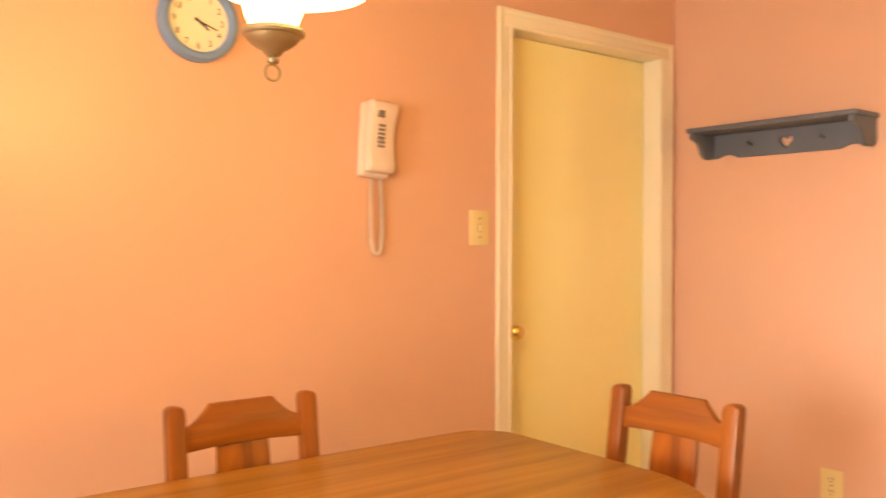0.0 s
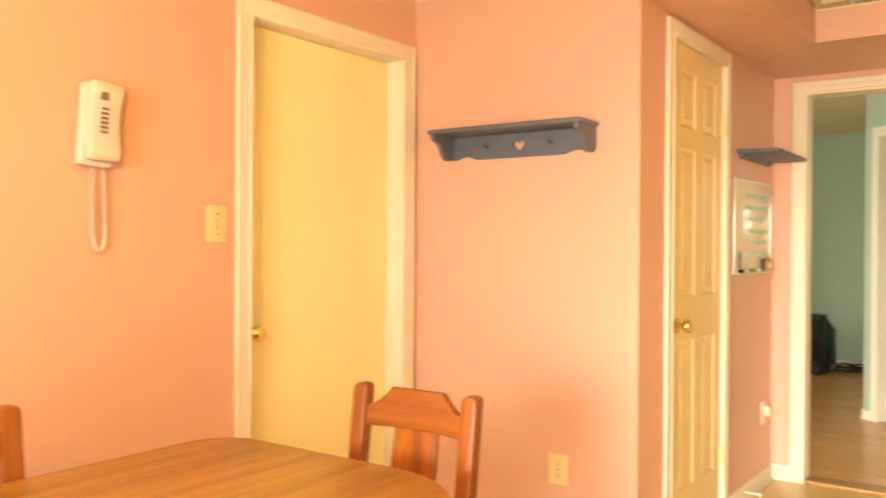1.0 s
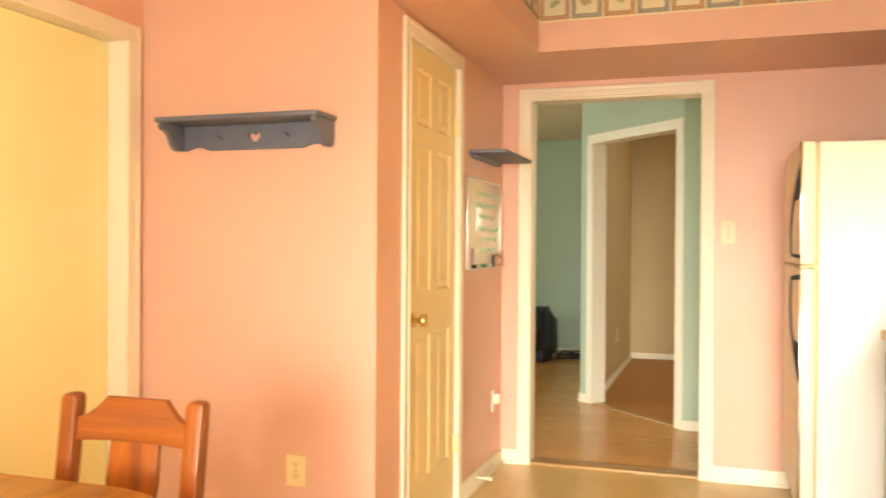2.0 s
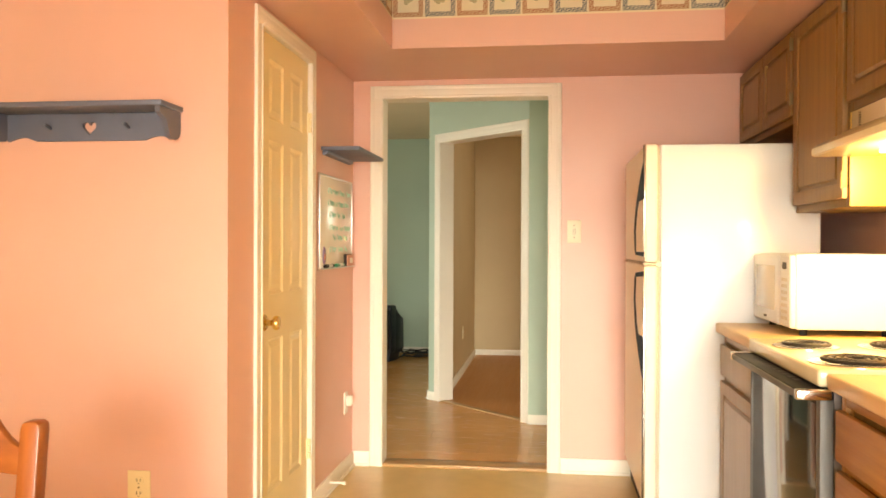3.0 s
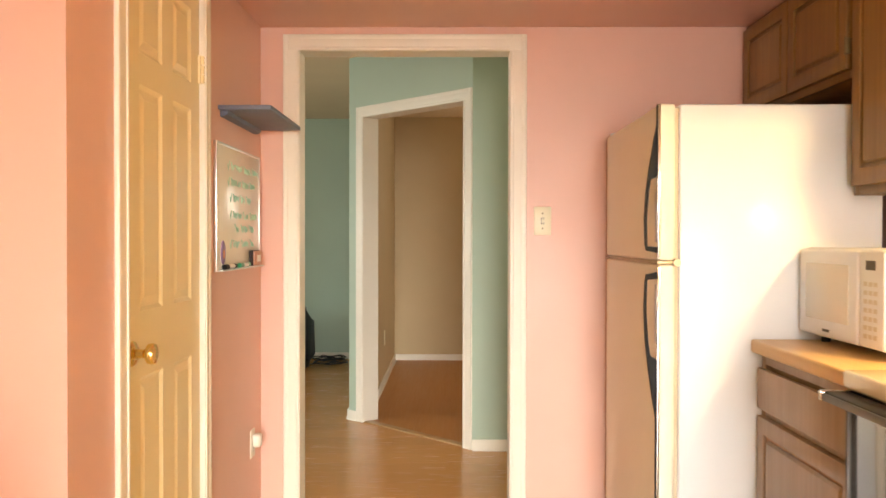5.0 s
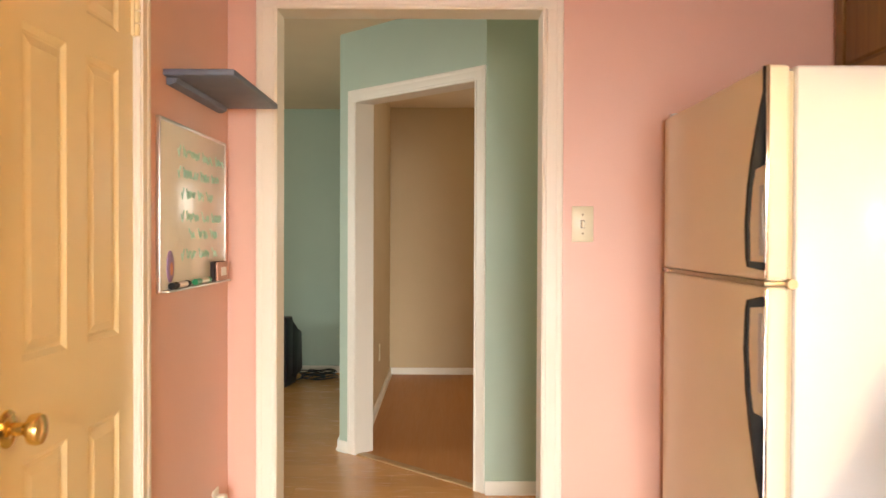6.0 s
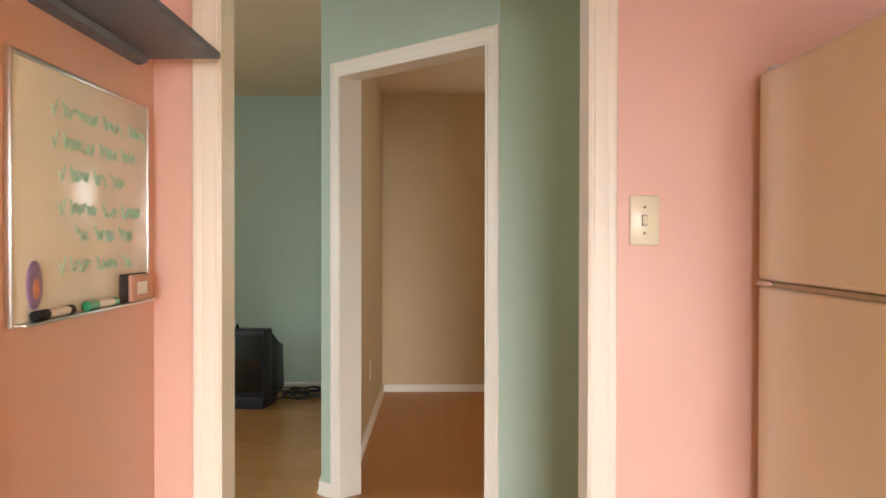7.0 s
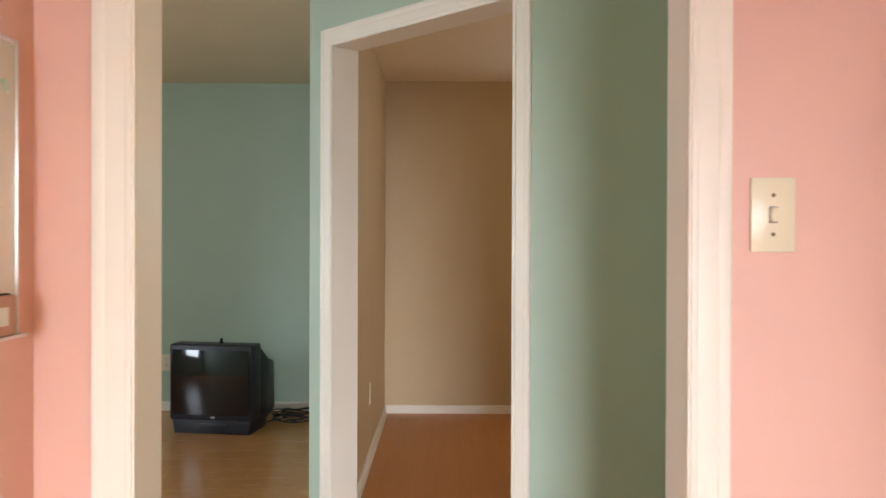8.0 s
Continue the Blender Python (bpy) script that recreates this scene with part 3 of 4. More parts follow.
def dining_chair():
    """A chair that looks along +y, its back at -y."""
    c = thing("dining_chair", Matrix(), "reddish maple dining chair with a shaped crest rail", "chair", "chairs round the table")
    lean = lambda z: -0.185 - 0.058 * max(0, (z - 0.44) / 0.44)
    bm = prism(bmesh.new(), rounded_rect(-0.20, 0.20, -0.20, 0.20, 0.05), 0.03, Matrix(((1, 0, 0, 0), (0, 0, 1, 0), (0, -1, 0, 0.46), (0, 0, 0, 1))), 0.008)
    part("seat", bm, CRESTWOOD, c)
    for s in (-1, 1):
        bm = bmesh.new()
        outline = [(-0.0205, 0.40), (0.0205, 0.40), (0.0205, 0.866), (0.0175, 0.877), (0.010, 0.882), (-0.010, 0.882), (-0.0175, 0.877), (-0.0205, 0.866)]
        prism(bm, outline, 0.036, Matrix.Translation((s * 0.161, -0.018, 0)), 0.005)
        for v in bm.verts:
            v.co.y += lean(v.co.z)
        part("post", bm, CHAIRWOOD, c)
        bm = cyl(bmesh.new(), (s * 0.165, -0.17, 0.43), (s * 0.18, -0.19, 0.0), 0.02, 0.014, 14)
        part("leg", bm, CHAIRWOOD, c)
        bm = cyl(bmesh.new(), (s * 0.155, 0.15, 0.43), (s * 0.175, 0.175, 0.0), 0.02, 0.014, 14)
        part("leg", bm, CHAIRWOOD, c)
        part("stretcher", cyl(bmesh.new(), (s * 0.173, -0.18, 0.2), (s * 0.167, 0.165, 0.2), 0.009, seg=12), CHAIRWOOD, c)
    part("stretcher", cyl(bmesh.new(), (-0.17, 0, 0.2), (0.17, 0, 0.2), 0.009, seg=12), CHAIRWOOD, c)
    top = [(-0.142, 0.832)] + [(-0.142 + 0.066 * k / 6, 0.832 + 0.046 * (k / 6) ** 1.7) for k in range(1, 7)]
    top += [(-x, z) for x, z in reversed(top)]
    low = [(0.142 - 0.284 * k / 10, 0.781 + 0.004 * math.sin(math.pi * k / 10)) for k in range(11)]
    bm = prism(bmesh.new(), top + low, 0.02, Matrix.Translation((0, -0.012, 0)), 0.004)
    for v in bm.verts:
        v.co.y += lean(v.co.z) - 0.012 * (1 - (v.co.x / 0.142) ** 2)
    part("crest_rail", bm, CRESTWOOD, c)
    bm = prism(bmesh.new(), [(-0.062, 0.80), (0.062, 0.80), (0.066, 0.70), (0.058, 0.62), (0.045, 0.55), (0.045, 0.455), (-0.045, 0.455), (-0.045, 0.55), (-0.058, 0.62), (-0.066, 0.70)], 0.012, Matrix.Translation((0, -0.022, 0)), 0.003)
    for v in bm.verts:
        v.co.y += lean(v.co.z)
    part("splat", bm, CHAIRWOOD, c)
    return c


chair = dining_chair()
copy_thing(chair, pose(1.402, 1.297, 0, 0, 0, 90))
chair.matrix_basis = pose(0.801, 1.602, 0, 0, 0, 181)

# pendant lamp over the table
PX, PYL = 0.581, 1.25
p = thing("pendant_lamp", (PX, PYL, CZ), "lit pendant lamp with milk-glass shade and pewter cap", "lamp")
PL = Matrix.Translation((PX, PYL, 0.030))
ring = bmesh.new()
sweep(ring, [(PX + 0.0125 * math.cos(a), PYL, 1.5045 + 0.0125 * math.sin(a)) for a in [i * 2 * math.pi / 24 for i in range(25)]], 0.0022, 8)
part("finial_ring", ring, PEWTER, p, "pewter pull ring")
part("cap", lathe(bmesh.new(), [(0.004, 1.487), (0.009, 1.490), (0.010, 1.495), (0.006, 1.498), (0.013, 1.502), (0.017, 1.508), (0.026, 1.512), (0.036, 1.519), (0.042, 1.526), (0.043, 1.529), (0.048, 1.531), (0.050, 1.535), (0.049, 1.540), (0.03, 1.543)], PL), PEWTER, p, "turned pewter cap")
part("glass_cup", lathe(bmesh.new(), [(0.030, 1.543), (0.036, 1.546), (0.044, 1.565), (0.05, 1.60), (0.052, 1.61), (0.049, 1.61), (0.04, 1.565), (0.02, 1.548)], PL), SHADE, p, "glowing frosted glass cup").visible_shadow = False
part("shade", lathe(bmesh.new(), [(0.118, 1.602), (0.121, 1.606), (0.112, 1.63), (0.085, 1.68), (0.055, 1.71), (0.035, 1.72), (0.033, 1.716), (0.05, 1.705), (0.08, 1.675), (0.108, 1.628)], PL @ Matrix.Translation((0.028, -0.008, 0))), SHADE, p, "glowing milk-glass shade").visible_shadow = False
part("stem", lathe(bmesh.new(), [(0.03, 1.718), (0.03, 1.74), (0.012, 1.76), (0.006, 1.78), (0.006, 2.37)], PL), PEWTER, p)
part("canopy", lathe(bmesh.new(), [(0.01, 2.36), (0.05, 2.38), (0.06, 2.409)], PL), PEWTER, p)

# wall clock
CX, CZC, CR = 0.842, 1.829, 0.110
MC = Matrix.Translation((CX, PY, CZC)) @ Matrix.Rotation(radians(90), 4, "X")
c = thing("wall_clock", (CX, PY, CZC), "round wall clock with blue rim and numerals", "clock")
part("rim", lathe(bmesh.new(), [(0.100, 0.0), (CR, 0.004), (CR, 0.022), (0.102, 0.032), (0.092, 0.033), (0.084, 0.027), (0.083, 0.012), (0.02, 0.011)], MC, 48), CLOCKBLUE, c, "blue plastic rim")
part("face", lathe(bmesh.new(), [(0.0835, 0.012), (0.0835, 0.0135), (0.001, 0.0136)], MC, 48), PAPER, c, "cream dial")


def numeral(text, x, z, y, size, parent, material):
    cu = bpy.data.curves.new("numeral", "FONT")
    cu.body, cu.size, cu.align_x, cu.align_y, cu.extrude = text, size, "CENTER", "CENTER", 0.0003
    tmp = bpy.data.objects.new("tmp", cu)
    me = bpy.data.meshes.new_from_object(tmp)
    bpy.data.objects.remove(tmp)
    me.transform(Matrix.Translation((x, y, z)) @ Matrix.Rotation(radians(90), 4, "X"))
    me.materials.append(material)
    o = new("numeral", me)
    o.parent = parent
    o.matrix_parent_inverse = HOME.get(parent, Matrix()).inverted()
    return o


for h in range(1, 13):
    a = radians(90 - 30 * h)
    numeral(str(h), CX + 0.066 * math.cos(a), CZC + 0.066 * math.sin(a), PY - 0.0142, 0.024, c, INK)
for ang, ln, w in ((128, 0.036, 0.0035), (110, 0.056, 0.0025)):
    m = Matrix.Translation((CX, PY - 0.0165, CZC)) @ Matrix.Rotation(radians(ang), 4, "Y")
    part("hand", prism(bmesh.new(), [(-w, -0.012), (w, -0.012), (w * 0.6, ln), (-w * 0.6, ln)], 0.0008, m), INK, c)

# wall telephone
t = thing("wall_telephone", (1.393, PY, 1.54), "cream corded wall telephone with hanging coiled cord", "telephone")
lean = Matrix.Translation((1.397, PY, 1.548)) @ Matrix.Rotation(radians(3.5), 4, "Y") @ Matrix.Diagonal((1.06, 1, 1.02, 1)) @ Matrix.Translation((-1.40, -PY, -1.54))
part("base", one(1.352, 1.448, PY - 0.032, PY, 1.43, 1.655, 0.010, 3), PLASTIC, t, m=lean)
bm = prism(bmesh.new(), [(0.030, 1.447), (0.052, 1.444), (0.066, 1.452), (0.069, 1.475), (0.060, 1.500), (0.055, 1.55), (0.060, 1.605), (0.069, 1.628), (0.066, 1.652), (0.052, 1.660), (0.030, 1.657)], 0.084, Matrix(((0, 1, 0, 1.363), (-1, 0, 0, PY), (0, 0, 1, 0), (0, 0, 0, 1))), 0.005)
part("handset", bm, PLASTIC, t, "cream handset on its hook", m=lean, smooth=50)
bm = bmesh.new()
for i in range(6):
    for j in range(2):
        box(bm, 1.389 + j * 0.012, 1.398 + j * 0.012, PY - 0.0615, PY - 0.054, 1.518 + i * 0.0125, 1.526 + i * 0.0125, 0.001, 1)
part("keypad", bm, PHONEKEY, t, "dark keypad buttons", m=lean)
part("label_strip", one(1.380, 1.402, PY - 0.0695, PY - 0.060, 1.607, 1.628, 0.001), PHONEKEY, t, m=lean)
bm = bmesh.new()
u = [(1.385, 1.433), (1.384, 1.33), (1.386, 1.25), (1.396, 1.208), (1.410, 1.200), (1.422, 1.215), (1.427, 1.27), (1.424, 1.35), (1.42, 1.432)]
pts, n = [], 1000
for i in range(n):
    f = i / (n - 1) * (len(u) - 1)
    k = min(int(f), len(u) - 2)
    f -= k
    x, z = (u[k][j] * (1 - f) + u[k + 1][j] * f for j in (0, 1))
    a = i * 0.85
    pts.append((x + 0.004 + 0.0060 * math.cos(a), PY - 0.012 + 0.0060 * math.sin(a), z))
part("cord", sweep(bm, pts, 0.0017, 5), PLASTIC, t, "coiled cream cord")


def plate(name, m, label, kind_of, material, w=0.074, h=0.122, toggle=True):
    """A switch or socket plate; local x along the wall, +y out, centred at m."""
    p = thing(name, m.translation, label, kind_of)
    part("cover", one(-w / 2, w / 2, 0, 0.006, -h / 2, h / 2, 0.003), material, p, m=m)
    if toggle:
        part("toggle", one(-0.0052, 0.0052, 0.004, 0.014, -0.012, 0.012, 0.003), material, p, m=m)
        part("slot", one(-0.0066, 0.0066, 0.004, 0.0066, -0.0135, 0.0135), SLOT, p, m=m)
        zs = (0.032, -0.032)
    else:
        for z in (0.022, -0.022):
            s = part("socket", cyl(bmesh.new(), (0, 0.003, z), (0, 0.0078, z), 0.0165, seg=24), material, p, m=m)
            for x in (-0.0065, 0.0065):
                part("slot", one(x - 0.0012, x + 0.0012, 0.005, 0.0083, z - 0.001, z + 0.009), SLOT, s, m=m)
            part("slot", cyl(bmesh.new(), (0, 0.005, z - 0.008), (0, 0.0083, z - 0.008), 0.0025, seg=10), SLOT, s, m=m)
        zs = (0.0,)
    for z in zs:
        part("screw", cyl(bmesh.new(), (0, 0.004, z), (0, 0.0072, z), 0.0034, seg=12), HINGE, p, m=m)
    return p


def facing(x, y, z, rz):
    return Matrix.Translation((x, y, z)) @ Matrix.Rotation(radians(rz), 4, "Z")


plate("light_switch", facing(1.831, PY, 1.288, 180), "almond light switch beside the yellow door", "light switch", PLATE, 0.085, 0.12)
plate("light_switch", facing(EX, 0.0435, 1.292, 90), "ivory light switch on the pink wall", "light switch", IVORY)
plate("wall_outlet", facing(SX, 1.562, 0.385, 90), "almond wall outlet below the blue shelf", "outlet", PLATE, 0.082, 0.115, False)
plate("wall_outlet", facing(LX, 2.60, 0.36, 90), "almond wall outlet on the teal wall", "outlet", IVORY, 0.08, 0.12, False)
plate("wall_outlet", facing(8.11, 0.99, 0.385, 180), "almond wall outlet in the back room", "outlet", IVORY, 0.074, 0.12, False)
plate("wall_outlet", facing(2.95, SY, 1.17, 0), "ivory wall outlet above the counter", "outlet", IVORY, 0.074, 0.12, False)
o = plate("wall_outlet", facing(4.535, NY, 0.375, 180), "white wall outlet under the whiteboard", "outlet", TRIM, 0.07, 0.115, False)
n = thing("night_light", (4.535, NY - 0.01, 0.39), "small white plug-in night light", "night light")
part("housing", one(4.513, 4.557, NY - 0.04, NY - 0.0085, 0.36, 0.415, 0.01, 3), TRIM, n)
ds = thing("door_stop", (4.18, NY - 0.02, 0.05), "small white spring door stop on the baseboard", "door stop")
part("rod", cyl(bmesh.new(), (4.18, NY - 0.012, 0.05), (4.18, NY - 0.075, 0.05), 0.006, seg=12), TRIM, ds)
part("tip", cyl(bmesh.new(), (4.18, NY - 0.075, 0.05), (4.18, NY - 0.09, 0.05), 0.010, seg=14), TRIM, ds)


def heart(cx, cz, s, k=24):
    pts = []
    for i in range(k):
        a = 2 * math.pi * i / k
        pts.append((cx + s * 16 * math.sin(a) ** 3, cz + s * (13 * math.cos(a) - 5 * math.cos(2 * a) - 2 * math.cos(3 * a) - math.cos(4 * a))))
    return pts


def wall_shelf(name, m, w, depth, drop, label, with_heart=True):
    """A painted country shelf: a board, a scalloped back rail and two scrolled brackets; local x along the wall, +y out, z = 0 at the top."""
    s = thing(name, m.translation, label, "shelf")
    part("board", one(0, w, 0, depth, -0.018, 0, 0.005), BLUE, s, m=m)
    e = 0.028
    lowz = lambda x: -drop + 0.014 * max(0, math.cos((x - e - 0.055) / 0.05 * math.pi / 2)) * (abs(x - e - 0.055) < 0.05) + 0.014 * max(0, math.cos((w - x - e - 0.055) / 0.05 * math.pi / 2)) * (abs(w - x - e - 0.055) < 0.05)
    xs = [e + (w - 2 * e) * i / 40 for i in range(41)]
    if with_heart:
        hx = w / 2
        hs = heart(hx, -0.066, 0.0016)
        # the rail with its heart cut out, as two halves that meet above and below the heart
        left = [q for q in hs[12:]] + [hs[0]]
        right = hs[:13]
        bm = bmesh.new()
        xl = [x for x in xs if x < hx - 0.001]
        xr = [x for x in xs if x > hx + 0.001]
        tip, notch = hs[12], hs[0]
        prism(bm, [(e, -0.018)] + [(x, lowz(x)) for x in xl] + [(hx, -drop), tip] + left[1:-1] + [notch, (hx, -0.018)], 0.016, m)
        prism(bm, [(hx, -0.018), notch] + right[1:-1] + [tip, (hx, -drop)] + [(x, lowz(x)) for x in xr] + [(w - e, -0.018)], 0.016, m)
        bmesh.ops.triangulate(bm, faces=[f for f in bm.faces if len(f.verts) > 4])
    else:
        bm = prism(bmesh.new(), [(e, -0.018)] + [(x, lowz(x)) for x in xs] + [(w - e, -0.018)], 0.016, m)
    part("back_rail", bm, BLUE, s, smooth=25)
    prof = [(0.0, -0.018), (depth * 0.93, -0.018), (depth * 0.93, -0.036), (depth * 0.88, -0.043), (depth * 0.78, -0.047), (depth * 0.68, -0.054), (depth * 0.61, -0.068), (depth * 0.56, -0.086), (depth * 0.50, -0.101), (depth * 0.40, -0.112), (depth * 0.28, -0.115), (depth * 0.15, -0.112), (depth * 0.06, -0.103), (depth * 0.01, -0.088), (0.0, -0.075)]
    for x in (e - 0.018, w - e):
        mm = m @ Matrix.Translation((x + 0.018, 0, 0)) @ Matrix.Rotation(radians(90), 4, "Z")
        bm = prism(bmesh.new(), prof, 0.018, mm)
        part("bracket", bm, BLUE, s, smooth=25)
    if with_heart:
        for x in (w * 0.285, w * 0.715):
            bm = cyl(bmesh.new(), (x, 0.014, -0.068), (x, 0.042, -0.060), 0.005, 0.0045, 12)
            bmesh.ops.create_uvsphere(bm, u_segments=12, v_segments=8, radius=0.007, matrix=Matrix.Translation((x, 0.043, -0.060)))
            part("peg", bm, BLUE, s, m=m)
    return s


wall_shelf("wall_shelf", facing(SX, 1.407, 1.680, 90), 0.662, 0.165, 0.111, "slate blue country shelf with heart cut-out and pegs")
ms = facing(4.612, NY, 1.682, 180)
sh = thing("wall_shelf", ms.translation, "plain slate blue shelf above the whiteboard", "shelf")
part("board", one(0, 0.575, 0.0, 0.187, -0.017, 0, 0.003), BLUE, sh, m=ms)
part("cleat", prism(bmesh.new(), [(0.0, -0.0175), (0.03, -0.0175), (0.026, -0.03), (0.012, -0.036), (0.0, -0.036)], 0.515, ms @ Matrix(((0, 1, 0, 0.03), (1, 0, 0, 0), (0, 0, 1, 0), (0, 0, 0, 1)))), BLUE, sh, smooth=25)

# whiteboard with its markers
w = thing("whiteboard", (4.315, NY, 1.10), "small whiteboard with green handwritten list", "whiteboard")
WB0, WB1, WZ0, WZ1 = 3.985, 4.626, 1.103, 1.550
part("panel", one(WB0, WB1, NY - 0.010, NY, WZ0, WZ1, 0.001), BOARD, w)
for b in ((WB0 - 0.003, WB0 + 0.004, WZ0 - 0.004, WZ1 + 0.004), (WB1 - 0.004, WB1 + 0.003, WZ0 - 0.004, WZ1 + 0.004)):
    part("frame", one(b[0], b[1], NY - 0.013, NY, b[2], b[3], 0.002), ALU, w)
part("frame", one(WB0 + 0.008, WB1 - 0.008, NY - 0.013, NY, WZ1 - 0.006, WZ1 + 0.004, 0.003), ALU, w)
part("tray", one(WB0 + 0.008, WB1 - 0.008, NY - 0.032, NY, WZ0 - 0.004, WZ0 + 0.002, 0.002), ALU, w, "aluminium pen tray")
rng = random.Random(4)
LINES = ((1.478, (0.03, 0.17, 0.12, 0.11)), (1.42, (0.03, 0.15, 0.10, 0.09)), (1.362, (0.03, 0.09, 0.07, 0.08)), (1.30, (0.03, 0.13, 0.09, 0.12)), (1.25, (0.0, 0.07, 0.11, 0.09)), (1.192, (0.03, 0.10, 0.12, 0.07)))
for z, words in LINES:
    x = 4.13 + (0.03 if z < 1.4 else 0)
    for k, wd in enumerate(words):
        if not wd:
            x += 0.07
            continue
        bm = bmesh.new()
        if k == 0:
            sweep(bm, [(x, NY - 0.0105, z + 0.006), (x + 0.008, NY - 0.0105, z - 0.014), (x + 0.024, NY - 0.0105, z + 0.018)], 0.0022, 5)
        else:
            pts, q = [], 0.0
            while q < wd - 0.012:
                pts.append((x + q, NY - 0.0105, z + (0.018 if q == 0 else rng.choice((-1, 1)) * rng.uniform(0.004, 0.012))))
                q += rng.uniform(0.003, 0.007)
            sweep(bm, pts, 0.0027, 5)
        part("marker_stroke", bm, GREENINK, w)
        x += wd + 0.018
for x0, col, lab in ((4.04, BLACK, "black-capped dry-erase marker on the pen tray"), (4.25, GREENCAP, "green-capped dry-erase marker on the pen tray")):
    mk = thing("marker_pen", (x0, NY - 0.03, WZ0 + 0.011), lab, "marker")
    z = WZ0 + 0.0112
    part("barrel", cyl(bmesh.new(), (x0 + 0.045, NY - 0.022, z), (x0 + 0.125, NY - 0.022, z), 0.008, seg=16), MARKER, mk)
    part("cap", cyl(bmesh.new(), (x0, NY - 0.022, z), (x0 + 0.045, NY - 0.022, z), 0.009, 0.009, 16), col, mk)
    part("end_plug", cyl(bmesh.new(), (x0 + 0.125, NY - 0.022, z), (x0 + 0.145, NY - 0.022, z), 0.009, 0.009, 16), col, mk)
er = thing("board_eraser", (4.55, NY - 0.03, WZ0), "pink board eraser with black felt on the tray", "eraser")
part("block", one(4.465, 4.585, NY - 0.031, NY - 0.022, WZ0 + 0.0025, WZ0 + 0.062, 0.004), ERASER, er)
part("felt", one(4.445, 4.588, NY - 0.0215, NY - 0.0105, WZ0 + 0.0025, WZ0 + 0.064, 0.003), FELT, er)
part("label", one(4.50, 4.56, NY - 0.0318, NY - 0.0305, WZ0 + 0.018, WZ0 + 0.045), MARKER, er)
mg = thing("fridge_magnet", (4.06, NY - 0.0105, 1.15), "small oval multicoloured picture magnet", "magnet")
mm = Matrix.Translation((4.062, NY - 0.0102, 1.165)) @ Matrix.Rotation(radians(90), 4, "X") @ Matrix.Diagonal((0.62, 1, 1, 1))
part("oval", lathe(bmesh.new(), [(0.042, 0), (0.042, 0.003), (0.038, 0.005), (0.001, 0.0052)], mm, 28), LILAC, mg)
part("motif", lathe(bmesh.new(), [(0.018, 0.005), (0.016, 0.0062), (0.001, 0.0063)], mm @ Matrix.Translation((0, -0.006, 0)), 18), ORANGE, mg)

# ---------------------------------------------------------------- refrigerator
FX0, FX1, FY, FT = 3.760, 4.655, -0.285, 1.641
f = thing("refrigerator", (4.21, -0.65, 0), "white top-freezer refrigerator with black handles", "refrigerator")
part("cabinet", one(FX0, FX1, -0.925, FY, 0.03, FT, 0.008, 3), WHITE, f)
part("gasket", one(FX0 + 0.012, FX1 - 0.012, FY, FY + 0.014, 0.12, FT - 0.012), GASKET, f, "cream door gasket")
FD0, FD1, SPL = FY + 0.012, -0.221, 1.141
up = part("freezer_door", one(FX0 + 0.002, FX1 - 0.002, FD0, FD1, SPL + 0.006, FT + 0.002, 0.010, 3), FRDOOR, f, "almond textured freezer door")
lo = part("fridge_door", one(FX0 + 0.002, FX1 - 0.002, FD0, FD1, 0.12, SPL - 0.006, 0.010, 3), FRDOOR, f, "almond textured lower door")
part("toe_grille", one(FX0 + 0.01, FX1 - 0.01, FY - 0.02, FD1 - 0.03, 0.01, 0.11, 0.004), BLACK, f, "black toe grille")
part("door_gap_strip", one(FX0 + 0.06, FX1 - 0.004, FD0 + 0.01, FD1 - 0.001, SPL - 0.0055, SPL + 0.0055, 0.001), PEWTER, f, "dark strip between the doors")
part("hinge_bracket", one(FX0 - 0.003, FX0 + 0.058, FD0 + 0.004, FD1 + 0.006, SPL - 0.0055, SPL + 0.0055, 0.002), PEWTER, f, "dull metal middle bracket")
part("far_bracket", one(FX1 - 0.09, FX1 - 0.003, FD1 - 0.0015, FD1 + 0.004, SPL - 0.006, SPL + 0.006, 0.002), CHROME, f, "small chrome bracket")
bm = cyl(bmesh.new(), (FX0 - 0.012, FD0 - 0.004, SPL), (FX0 + 0.01, FD0 - 0.004, SPL), 0.012, seg=16)
part("hinge_knuckle", bm, PEWTER, f)
part("hinge_cover", one(FX1 - 0.06, FX1 - 0.02, FY, FD1 - 0.01, FT + 0.002, FT + 0.014, 0.004), WHITE, f)
